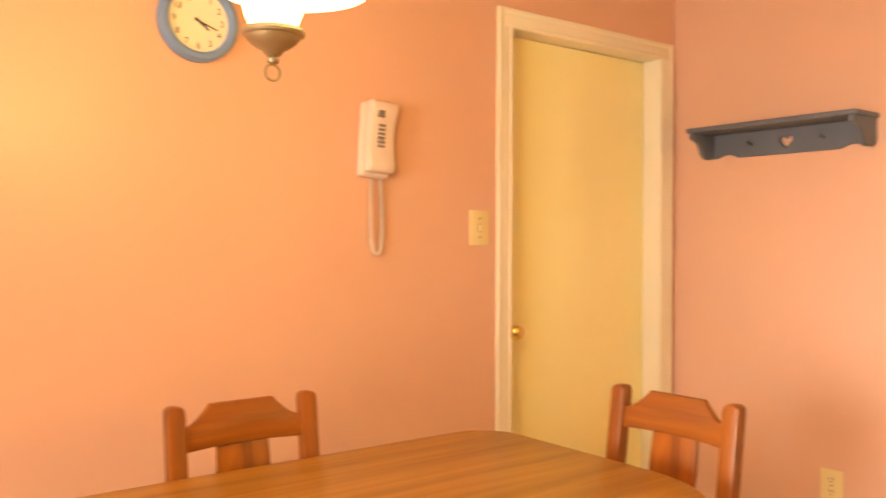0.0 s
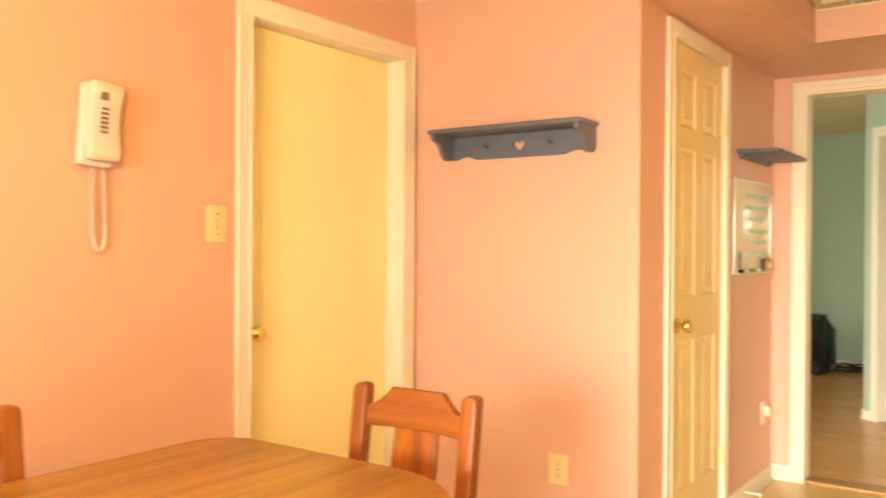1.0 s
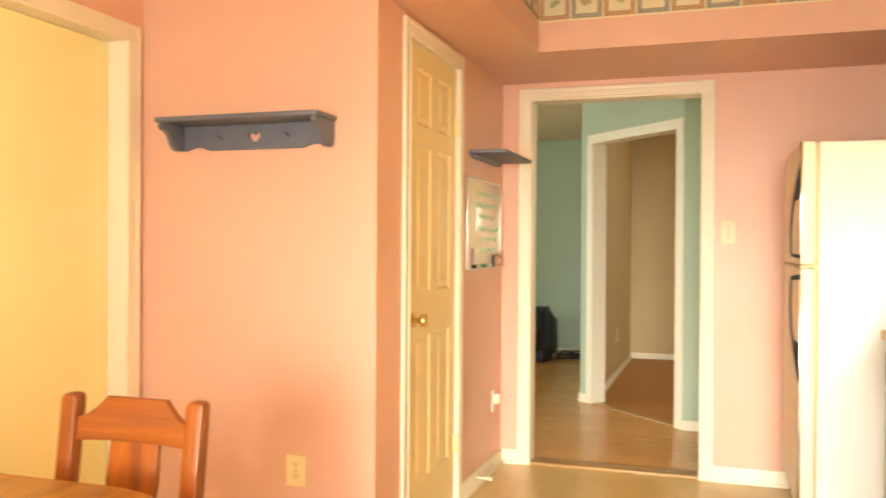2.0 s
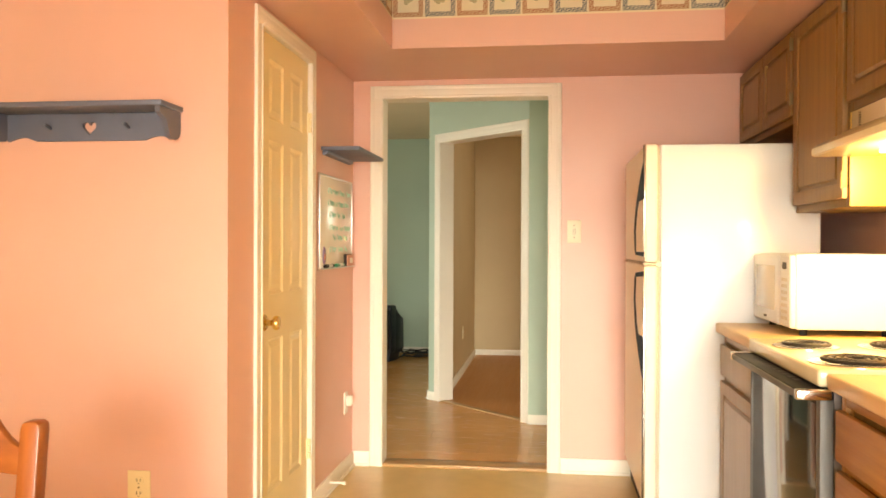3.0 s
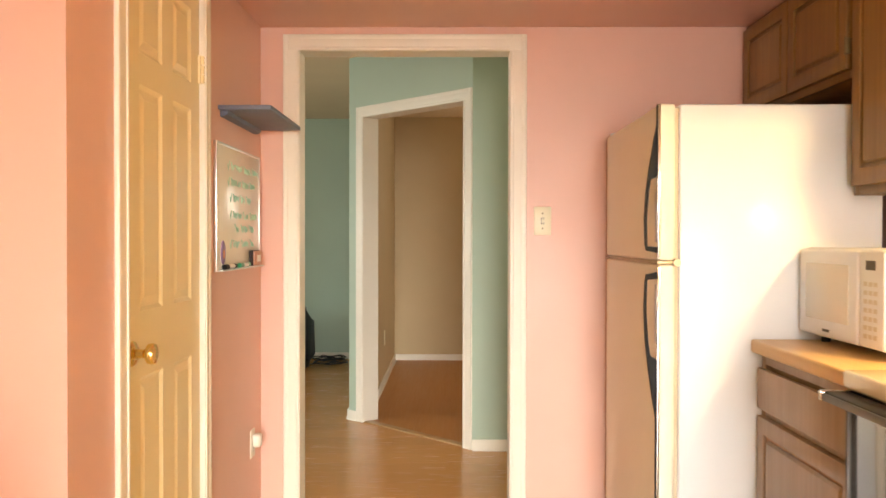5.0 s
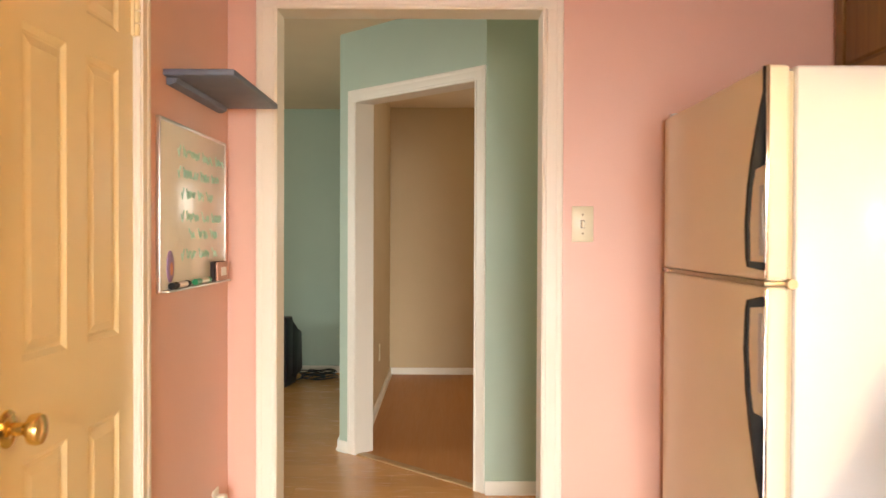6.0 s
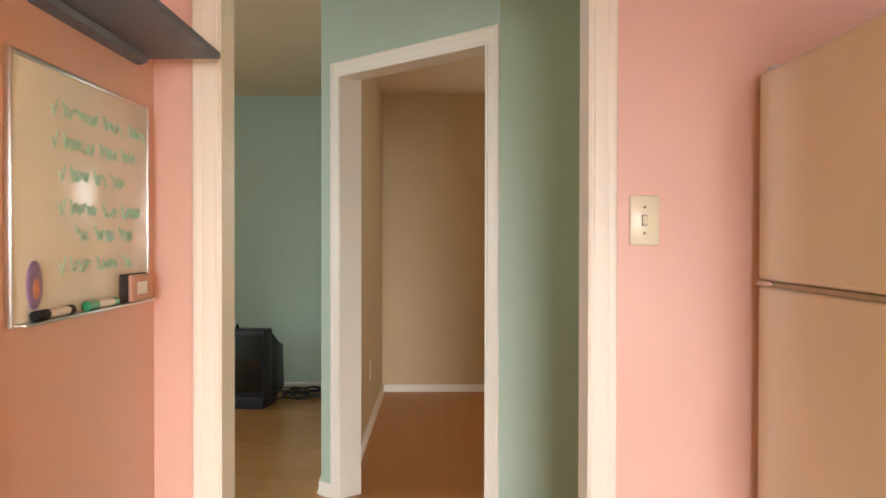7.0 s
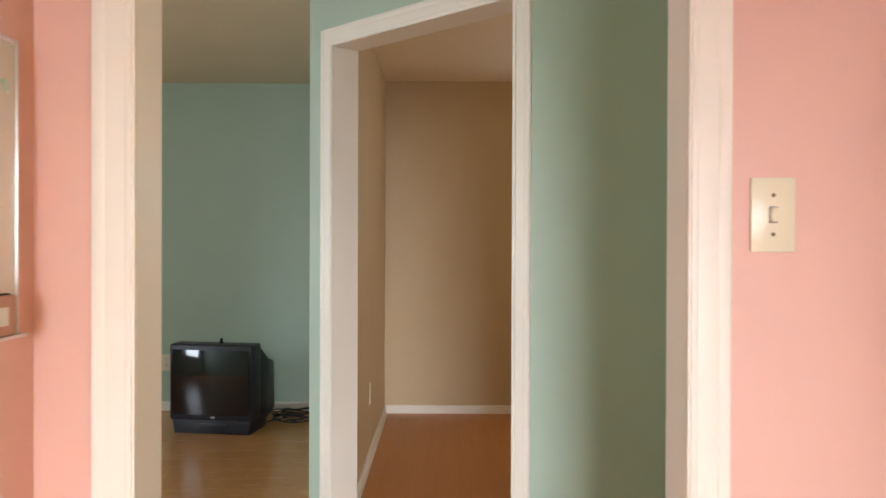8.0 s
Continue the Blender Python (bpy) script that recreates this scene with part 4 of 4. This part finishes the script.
for door, z0, z1 in ((up, SPL + 0.03, 1.60), (lo, SPL - 0.03, 0.62)):
    dz = z1 - z0
    prof = [(0.0, z0), (0.036, z0 + 0.008 * (1 if dz > 0 else -1)), (0.040, z0 + dz * 0.06), (0.043, z0 + dz * 0.25), (0.038, z0 + dz * 0.45), (0.029, z0 + dz * 0.62), (0.013, z0 + dz * 0.85), (0.0, z1)]
    inner = [(0.0, z0 + dz * 0.57), (0.024, z0 + dz * 0.54), (0.030, z0 + dz * 0.45), (0.036, z0 + dz * 0.25), (0.034, z0 + dz * 0.05), (0.0, z0 + dz * 0.045)]
    mh = Matrix(((0, -1, 0, FX0 + 0.028), (1, 0, 0, FD1 - 0.001), (0, 0, 1, 0), (0, 0, 0, 1)))
    hd = part("handle", prism(bmesh.new(), [(0.0, z0)] + prof[1:] + [(0.0, z0 + dz * 0.57)] + inner[1:], 0.018, mh), BLACK, door, "black bowed handle", smooth=50)
    part("inset", one(FX0 + 0.018, FX0 + 0.040, FD1 - 0.001, FD1 + 0.004, min(z0 + dz * 0.08, z0 + dz * 0.46), max(z0 + dz * 0.08, z0 + dz * 0.46), 0.002), STEEL, door)
for door, z0, z1 in ((lo, 0.13, 0.66), (up, 1.56, FT)):
    part("edge_strip", one(FX0 + 0.0065, FX0 + 0.020, FD1 - 0.002, FD1 + 0.006, z0, z1, 0.002), BLACK, door, "black strip along the door edge")
part("door_edge_trim", one(FX0 - 0.001, FX0 + 0.006, FD1 - 0.004, FD1 + 0.0035, 0.13, SPL - 0.014, 0.001), CHROME, lo, "bright edge strip")
part("door_edge_trim", one(FX0 - 0.001, FX0 + 0.006, FD1 - 0.004, FD1 + 0.0035, SPL + 0.014, FT, 0.001), CHROME, up, "bright edge strip")


# ---------------------------------------------------------------- kitchen cabinets
def cabinet_door(parent, x0, x1, z0, z1, y, mat, edge, name="door", hinges=()):
    """A raised-panel door that looks north, its back at y."""
    fr = 0.052
    bm = bmesh.new()
    rim = [[[bm.verts.new(q) for q in ((a, h, c), (b, h, c), (b, h, d), (a, h, d))] for a, b, c, d in ((x0, x1, z0, z1), (x0 + fr, x1 - fr, z0 + fr, z1 - fr))] for h in (y, y + 0.019)]
    for i in range(4):
        j = (i + 1) % 4
        for p, q in ((rim[0][0], rim[0][1]), (rim[1][1], rim[1][0]), (rim[0][1], rim[1][1]), (rim[1][0], rim[0][0])):
            bm.faces.new((p[i], p[j], q[j], q[i]))
    bmesh.ops.recalc_face_normals(bm, faces=bm.faces)
    bmesh.ops.bevel(bm, geom=[k for k in bm.edges if all(v.co.y > y + 0.01 for v in k.verts) and len({v in rim[1][0] for v in k.verts}) == 1], offset=0.004, segments=2, profile=0.5, affect="EDGES")
    dr = part(name, bm, mat, parent)
    part("panel_groove", one(x0 + fr - 0.004, x1 - fr + 0.004, y, y + 0.008, z0 + fr - 0.004, z1 - fr + 0.004), edge, dr)
    part("raised_panel", one(x0 + fr + 0.012, x1 - fr - 0.012, y + 0.002, y + 0.018, z0 + fr + 0.012, z1 - fr - 0.012, 0.009, 1), mat, dr)
    for hx, hz in hinges:
        bm = one(hx - 0.006, hx + 0.006, y + 0.004, y + 0.026, hz - 0.024, hz + 0.024, 0.002)
        cyl(bm, (hx, y + 0.024, hz - 0.028), (hx, y + 0.024, hz + 0.028), 0.004, seg=10)
        part("hinge", bm, HINGE, dr, "small dull brass hinge")
    return dr


UY = -0.820         # front frame of the upper cabinets
UT = SOF - 0.004


def upper(x0, x1, z0, label, doors, hinges=()):
    u = thing("upper_cabinet", ((x0 + x1) / 2, SY, z0), label, "cabinet", "upper kitchen cabinets")
    part("body", one(x0, x1, SY, UY - 0.02, z0, UT, 0.001), CABWOOD, u)
    bm = bmesh.new()
    box(bm, x0, x0 + 0.03, UY - 0.02, UY, z0, UT, 0.001), box(bm, x1 - 0.03, x1, UY - 0.02, UY, z0, UT, 0.001)
    box(bm, x0 + 0.03, x1 - 0.03, UY - 0.02, UY - 0.0005, z0, z0 + 0.038, 0.001), box(bm, x0 + 0.03, x1 - 0.03, UY - 0.02, UY - 0.0005, UT - 0.03, UT, 0.001)
    part("face_frame", bm, CABDARK, u)
    for i in range(doors):
        a = x0 + 0.014 + (x1 - x0 - 0.028) * i / doors
        b = x0 + 0.014 + (x1 - x0 - 0.028) * (i + 1) / doors
        cabinet_door(u, a + 0.003, b - 0.003, z0 + 0.028, UT - 0.02, UY, CABWOOD, CABDARK, hinges=hinges if i == 0 else ())
    return u


upper(3.737, EX - 0.002, 1.722, "brown oak two-door cabinet above the refrigerator", 2, ((3.747, 1.82), (3.747, 2.04)))
tall = upper(3.125, 3.733, 1.352, "tall brown oak wall cabinet", 1, ((3.135, 1.44), (3.135, 2.03)))
# panel laid over the oak, the hood lamp's yellow light put into its colour
part("side_skin", one(3.1225, 3.125, SY, UY - 0.002, 1.353, 1.665), paint("hood_lit_side", (0.80, 0.54, 0.05), 0.35), tall, "side panel coloured yellow for the hood lamp's light")
upper(2.30, 3.121, 1.667, "brown oak two-door cabinet above the range hood", 2)

h = thing("range_hood", (2.75, SY, 1.53), "cream range hood with its lamp lit", "range hood")
HX0, HX1 = 2.305, 3.119
bm = prism(bmesh.new(), [(SY, 1.664), (-0.822, 1.664), (-0.822, 1.61), (-0.704, 1.550), (-0.696, 1.543), (-0.696, 1.522), (-0.704, 1.517), (SY, 1.517)], HX1 - HX0, Matrix(((0, 1, 0, HX0), (1, 0, 0, 0), (0, 0, 1, 0), (0, 0, 0, 1))), 0.002)
shell = part("shell", bm, ENAMEL, h)
part("lens", one(2.58, 2.90, -0.97, -0.83, 1.505, 1.5165, 0.004), HOODLENS, h, "lit lamp lens").visible_shadow = False
for k in range(6):
    part("vent_slot", one(3.03, 3.045, -0.8225, -0.819, 1.61 + k * 0.008, 1.613 + k * 0.008), SLOT, shell)


def base_cabinet(x0, x1, label, drawers=1, mat=BASEWOOD):
    b = thing("base_cabinet", ((x0 + x1) / 2, -0.84, 0), label, "cabinet", "base kitchen cabinets")
    part("body", one(x0, x1, SY, -0.565, 0.10, 0.855, 0.001), CABWOOD, b)
    bm = bmesh.new()
    box(bm, x0, x0 + 0.03, -0.565, -0.545, 0.10, 0.855, 0.001), box(bm, x1 - 0.03, x1, -0.565, -0.545, 0.10, 0.855, 0.001)
    for a, c in ((0.10, 0.13), (0.665, 0.69), (0.825, 0.855)):
        box(bm, x0 + 0.03, x1 - 0.03, -0.565, -0.5455, a, c, 0.001)
    part("face_frame", bm, mat, b)
    part("toe_kick", one(x0, x1, SY, -0.62, 0.0, 0.10), BLACK, b)
    if drawers == 1:
        part("drawer_front", one(x0 + 0.012, x1 - 0.012, -0.545, -0.525, 0.688, 0.815, 0.006, 2), mat, b)
        cabinet_door(b, x0 + 0.012, x1 - 0.012, 0.118, 0.665, -0.545, mat, BASEEDGE)
    else:
        for a, c in ((0.688, 0.815), (0.49, 0.665), (0.30, 0.475), (0.118, 0.285)):
            part("drawer_front", one(x0 + 0.012, x1 - 0.012, -0.545, -0.525, a, c, 0.006, 2), mat, b)
    return b


base_cabinet(3.106, 3.755, "weathered oak base cabinet beside the refrigerator")
base_cabinet(1.55, 2.354, "brown oak base cabinet with drawers", 4, DRAWERWOOD)
base_cabinet(0.90, 1.546, "brown oak base cabinet beside the drawers", 1, DRAWERWOOD)


def worktop(x0, x1, label):
    bm = bmesh.new()
    box(bm, x0, x1, SY, -0.510, 0.860, 0.901, 0.008, 3)
    box(bm, x0, x1, SY, SY + 0.02, 0.899, 0.999, 0.004)
    solid("worktop", bm, COUNTER, label, "worktop", "object")


worktop(3.102, 3.758, "tan wood-look laminate worktop beside the refrigerator")
worktop(0.90, 2.358, "tan wood-look laminate worktop before the range")

# drop-in range
r = thing("electric_range", (2.65, -0.8, 0), "almond coil-top electric range with black oven door", "stove")
RX0, RX1, RY = 2.362, 3.098, -0.503
part("body", one(RX0 + 0.01, RX1 - 0.01, SY + 0.03, RY - 0.03, 0.06, 0.86), STEEL, r)
part("cooktop", one(RX0, RX1, SY + 0.022, RY + 0.012, 0.864, 0.909, 0.010, 3), ENAMEL, r, "almond enamel cooktop")
dr = part("oven_door", one(RX0 + 0.036, RX1 - 0.018, RY - 0.03, RY, 0.17, 0.832, 0.004), GLASSBLACK, r, "black glass oven door")
for a, b in ((RX0 + 0.004, RX0 + 0.035), (RX1 - 0.017, RX1 - 0.004)):
    part("side_trim", one(a, b, RY - 0.03, RY + 0.006, 0.10, 0.832, 0.004), OVENTRIM, r, "brushed steel side trim")
part("kick_panel", one(RX0 + 0.055, RX1 - 0.055, RY - 0.028, RY - 0.002, 0.06, 0.165, 0.003), BLACK, r)
hd = part("handle", one(RX0 - 0.02, RX1 - 0.012, RY + 0.004, RY + 0.066, 0.839, 0.861, 0.005), BLACK, dr, "black full-width handle")
part("handle_edge", one(RX0 - 0.008, RX1 - 0.024, RY + 0.066, RY + 0.070, 0.840, 0.858, 0.001), OVENTRIM, hd)
for a, b in ((RX0 - 0.032, RX0 - 0.008), (RX1 - 0.024, RX1 - 0.008)):
    part("end_cap", one(a, b, RY - 0.012, RY + 0.072, 0.837, 0.863, 0.004), CHROME, hd, "chrome end cap")
part("vent_strip", one(RX0 + 0.012, RX1 - 0.012, RY - 0.03, RY + 0.004, 0.815, 0.862), BLACK, r)
for k in range(10):
    part("vent_slot", one(RX0 + 0.13 + k * 0.05, RX0 + 0.162 + k * 0.05, RY + 0.012, RY + 0.03, 0.8605, 0.8618), SLOT, hd)


def burner(x, y, rad, parent):
    m = Matrix.Translation((x, y, 0.909))
    bn = part("drip_pan", lathe(bmesh.new(), [(rad + 0.022, 0.0), (rad + 0.022, 0.003), (rad + 0.014, 0.005), (rad + 0.006, 0.002), (rad * 0.4, 0.0006), (0.004, 0.0004)], m, 36), CHROME, parent, "dull chrome drip pan")
    pts, turns = [], 4.0
    for i in range(150):
        a = i / 149 * turns * 2 * math.pi
        rr = 0.02 + (rad - 0.02) * i / 149
        pts.append((x + rr * math.cos(a), y + rr * math.sin(a), 0.919))
    part("coil", sweep(bmesh.new(), pts, 0.0052, 6), COIL, bn, "dark spiral heating coil")


burner(2.86, -0.605, 0.075, r)
burner(2.50, -0.625, 0.095, r)
burner(2.86, -0.88, 0.095, r)
burner(2.50, -0.89, 0.075, r)

# microwave
m = thing("microwave_oven", (3.49, -0.86, 0.901), "white countertop microwave oven", "microwave")
MX0, MX1, MY0, MY1, MZ0, MZ1 = 3.239, 3.752, -1.05, -0.682, 0.924, 1.190
part("case", one(MX0, MX1, MY0, MY1, MZ0, MZ1, 0.007, 3), WHITE, m)
dr = part("door", one(MX0 + 0.135, MX1 - 0.003, MY1 - 0.002, MY1 + 0.024, MZ0 + 0.004, MZ1 - 0.004, 0.010, 3), WHITE, m)
part("window", one(MX0 + 0.185, MX1 - 0.055, MY1 + 0.022, MY1 + 0.0255, MZ0 + 0.055, MZ1 - 0.045, 0.001), paint("microwave_window", (0.64, 0.61, 0.53), 0.15, bump=0), dr, "pale grey window")
part("badge", one(MX0 + 0.30, MX0 + 0.345, MY1 + 0.0235, MY1 + 0.0246, MZ0 + 0.022, MZ0 + 0.030), SLOT, dr)
cp = part("control_panel", one(MX0 + 0.003, MX0 + 0.133, MY1 - 0.002, MY1 + 0.020, MZ0 + 0.004, MZ1 - 0.004, 0.008, 3), WHITE, m)
part("display", one(MX0 + 0.045, MX0 + 0.095, MY1 + 0.019, MY1 + 0.0212, MZ1 - 0.055, MZ1 - 0.03), SLOT, cp, "dark display")
KEY = paint("key_grey", (0.58, 0.55, 0.49), 0.5, bump=0)
for i in range(7):
    for j in range(3):
        part("key", one(MX0 + 0.036 + j * 0.026, MX0 + 0.054 + j * 0.026, MY1 + 0.019, MY1 + 0.0208, MZ0 + 0.03 + i * 0.023, MZ0 + 0.042 + i * 0.023), KEY, cp)
for x in (MX0 + 0.05, MX1 - 0.05):
    for y in (MY0 + 0.05, MY1 - 0.04):
        part("foot", cyl(bmesh.new(), (x, y, 0.901), (x, y, 0.926), 0.014, seg=14), BLACK, m)

# ---------------------------------------------------------------- living room
TVM = Matrix.Translation((8.66, 1.80, 0)) @ Matrix.Rotation(radians(-9), 4, "Z") @ Matrix.Translation((-8.66, -1.80, 0))
t = thing("television", (8.95, 2.05, 0), "old dark grey tube television standing on the floor", "television")
TX, TY0, TY1 = 8.66, 1.785, 2.345
bm = bmesh.new()
box(bm, TX, TX + 0.16, TY0, TY1, 0.10, 0.588, 0.014, 3)
part("bezel", bm, TVBODY, t, m=TVM)
bm = bmesh.new()
a = [bm.verts.new(v) for v in ((TX + 0.155, TY0 + 0.01, 0.08), (TX + 0.155, TY1 - 0.01, 0.08), (TX + 0.155, TY1 - 0.01, 0.575), (TX + 0.155, TY0 + 0.01, 0.575))]
b = [bm.verts.new(v) for v in ((TX + 0.30, TY0 + 0.02, 0.06), (TX + 0.30, TY1 - 0.02, 0.06), (TX + 0.30, TY1 - 0.03, 0.47), (TX + 0.30, TY0 + 0.0, 0.47))]
c = [bm.verts.new(v) for v in ((TX + 0.50, TY0 + 0.03, 0.10), (TX + 0.50, TY1 - 0.06, 0.08), (TX + 0.50, TY1 - 0.09, 0.43), (TX + 0.50, TY0 + 0.04, 0.43))]
for p, q in ((a, b), (b, c)):
    for i in range(4):
        bm.faces.new((p[i], p[(i + 1) % 4], q[(i + 1) % 4], q[i]))
bm.faces.new(a), bm.faces.new(c)
bmesh.ops.recalc_face_normals(bm, faces=bm.faces)
bmesh.ops.bevel(bm, geom=list(bm.edges), offset=0.012, segments=2, profile=0.5, affect="EDGES")
part("rear_housing", bm, TVBODY, t, m=TVM)
bm = prism(bmesh.new(), [(TY0 + 0.03, 0.0), (TY1 - 0.03, 0.0), (TY1 - 0.012, 0.11), (TY0 + 0.012, 0.11)], 0.30, Matrix(((0, 1, 0, TX + 0.012), (1, 0, 0, 0), (0, 0, 1, 0), (0, 0, 0, 1))), 0.006)
part("plinth", bm, TVBODY, t, m=TVM)
bm = bmesh.new()
nu, nv = 16, 12
grid = [[bm.verts.new((TX - 0.001 - 0.024 * (1 - (2 * i / nu - 1) ** 2) - 0.015 * (1 - (2 * j / nv - 1) ** 2), TY0 + 0.022 + (TY1 - TY0 - 0.044) * i / nu, 0.138 + 0.415 * j / nv)) for j in range(nv + 1)] for i in range(nu + 1)]
for i in range(nu):
    for j in range(nv):
        bm.faces.new((grid[i][j], grid[i][j + 1], grid[i + 1][j + 1], grid[i + 1][j]))
bmesh.ops.recalc_face_normals(bm, faces=bm.faces)
part("screen", bm, TVGLASS, t, "dark bulging glass screen", m=TVM, smooth=80)
part("badge", one(TX - 0.002, TX + 0.004, 2.035, 2.065, 0.116, 0.126), STEEL, t, m=TVM)
part("button_flap", one(TX + 0.004, TX + 0.014, 1.96, 2.14, 0.05, 0.08, 0.003), TVBODY, t, m=TVM)
part("top_knob", lathe(bmesh.new(), [(0.014, 0.586), (0.014, 0.596), (0.009, 0.602), (0.009, 0.618), (0.002, 0.622)], Matrix.Translation((TX + 0.09, 2.03, 0)), 16), BLACK, t, "small black nub on the top", m=TVM)
part("speaker_line", one(TX - 0.002, TX + 0.004, TY0 + 0.010, TY0 + 0.016, 0.15, 0.54), BLACK, t, m=TVM)
cb = thing("cable_coil", (9.2, 1.6, 0), "tangled black cables lying on the floor", "cables")
rng = random.Random(9)
for k in range(7):
    cx, cy, r1 = 9.17 + rng.uniform(-0.05, 0.05), 1.60 + rng.uniform(-0.06, 0.06), rng.uniform(0.10, 0.19)
    ph, ec = rng.uniform(0, 6), rng.uniform(0.6, 1.0)
    pts = [(cx + r1 * ec * math.cos(ph + a) * (1 + 0.1 * math.sin(3 * a + k)), cy + r1 * math.sin(ph + a), 0.006 + 0.011 * k + 0.012 * math.sin(2 * a + k) ** 2) for a in [i * 0.2 for i in range(30)]]
    part("cable", sweep(bmesh.new(), pts, 0.005, 6), CABLE, cb)
part("cable", sweep(bmesh.new(), [(8.98, 1.88, 0.012), (9.05, 1.80, 0.01), (9.1, 1.74, 0.02), (9.15, 1.70, 0.02)], 0.005, 6), CABLE, cb)

# hall laminate, plank by plank
floor_hall = bpy.data.objects["floor_hall"]
PW, PLN = 0.192, 1.25
me = mesh_of("plank", one(0.0003, PW - 0.0003, 0.0003, PLN - 0.0003, -0.012, 0.0, 0.0007, 1), LAMINATE, 0)
k = 0
x = 4.822
while x < 9.5:
    y = -0.2 - PLN * ((k * 0.37) % 1)
    while y < 4.9:
        o = new("plank", me)
        o.parent = floor_hall
        o.matrix_basis = Matrix.Translation((x, y, HZ))
        y += PLN
    x, k = x + PW, k + 1
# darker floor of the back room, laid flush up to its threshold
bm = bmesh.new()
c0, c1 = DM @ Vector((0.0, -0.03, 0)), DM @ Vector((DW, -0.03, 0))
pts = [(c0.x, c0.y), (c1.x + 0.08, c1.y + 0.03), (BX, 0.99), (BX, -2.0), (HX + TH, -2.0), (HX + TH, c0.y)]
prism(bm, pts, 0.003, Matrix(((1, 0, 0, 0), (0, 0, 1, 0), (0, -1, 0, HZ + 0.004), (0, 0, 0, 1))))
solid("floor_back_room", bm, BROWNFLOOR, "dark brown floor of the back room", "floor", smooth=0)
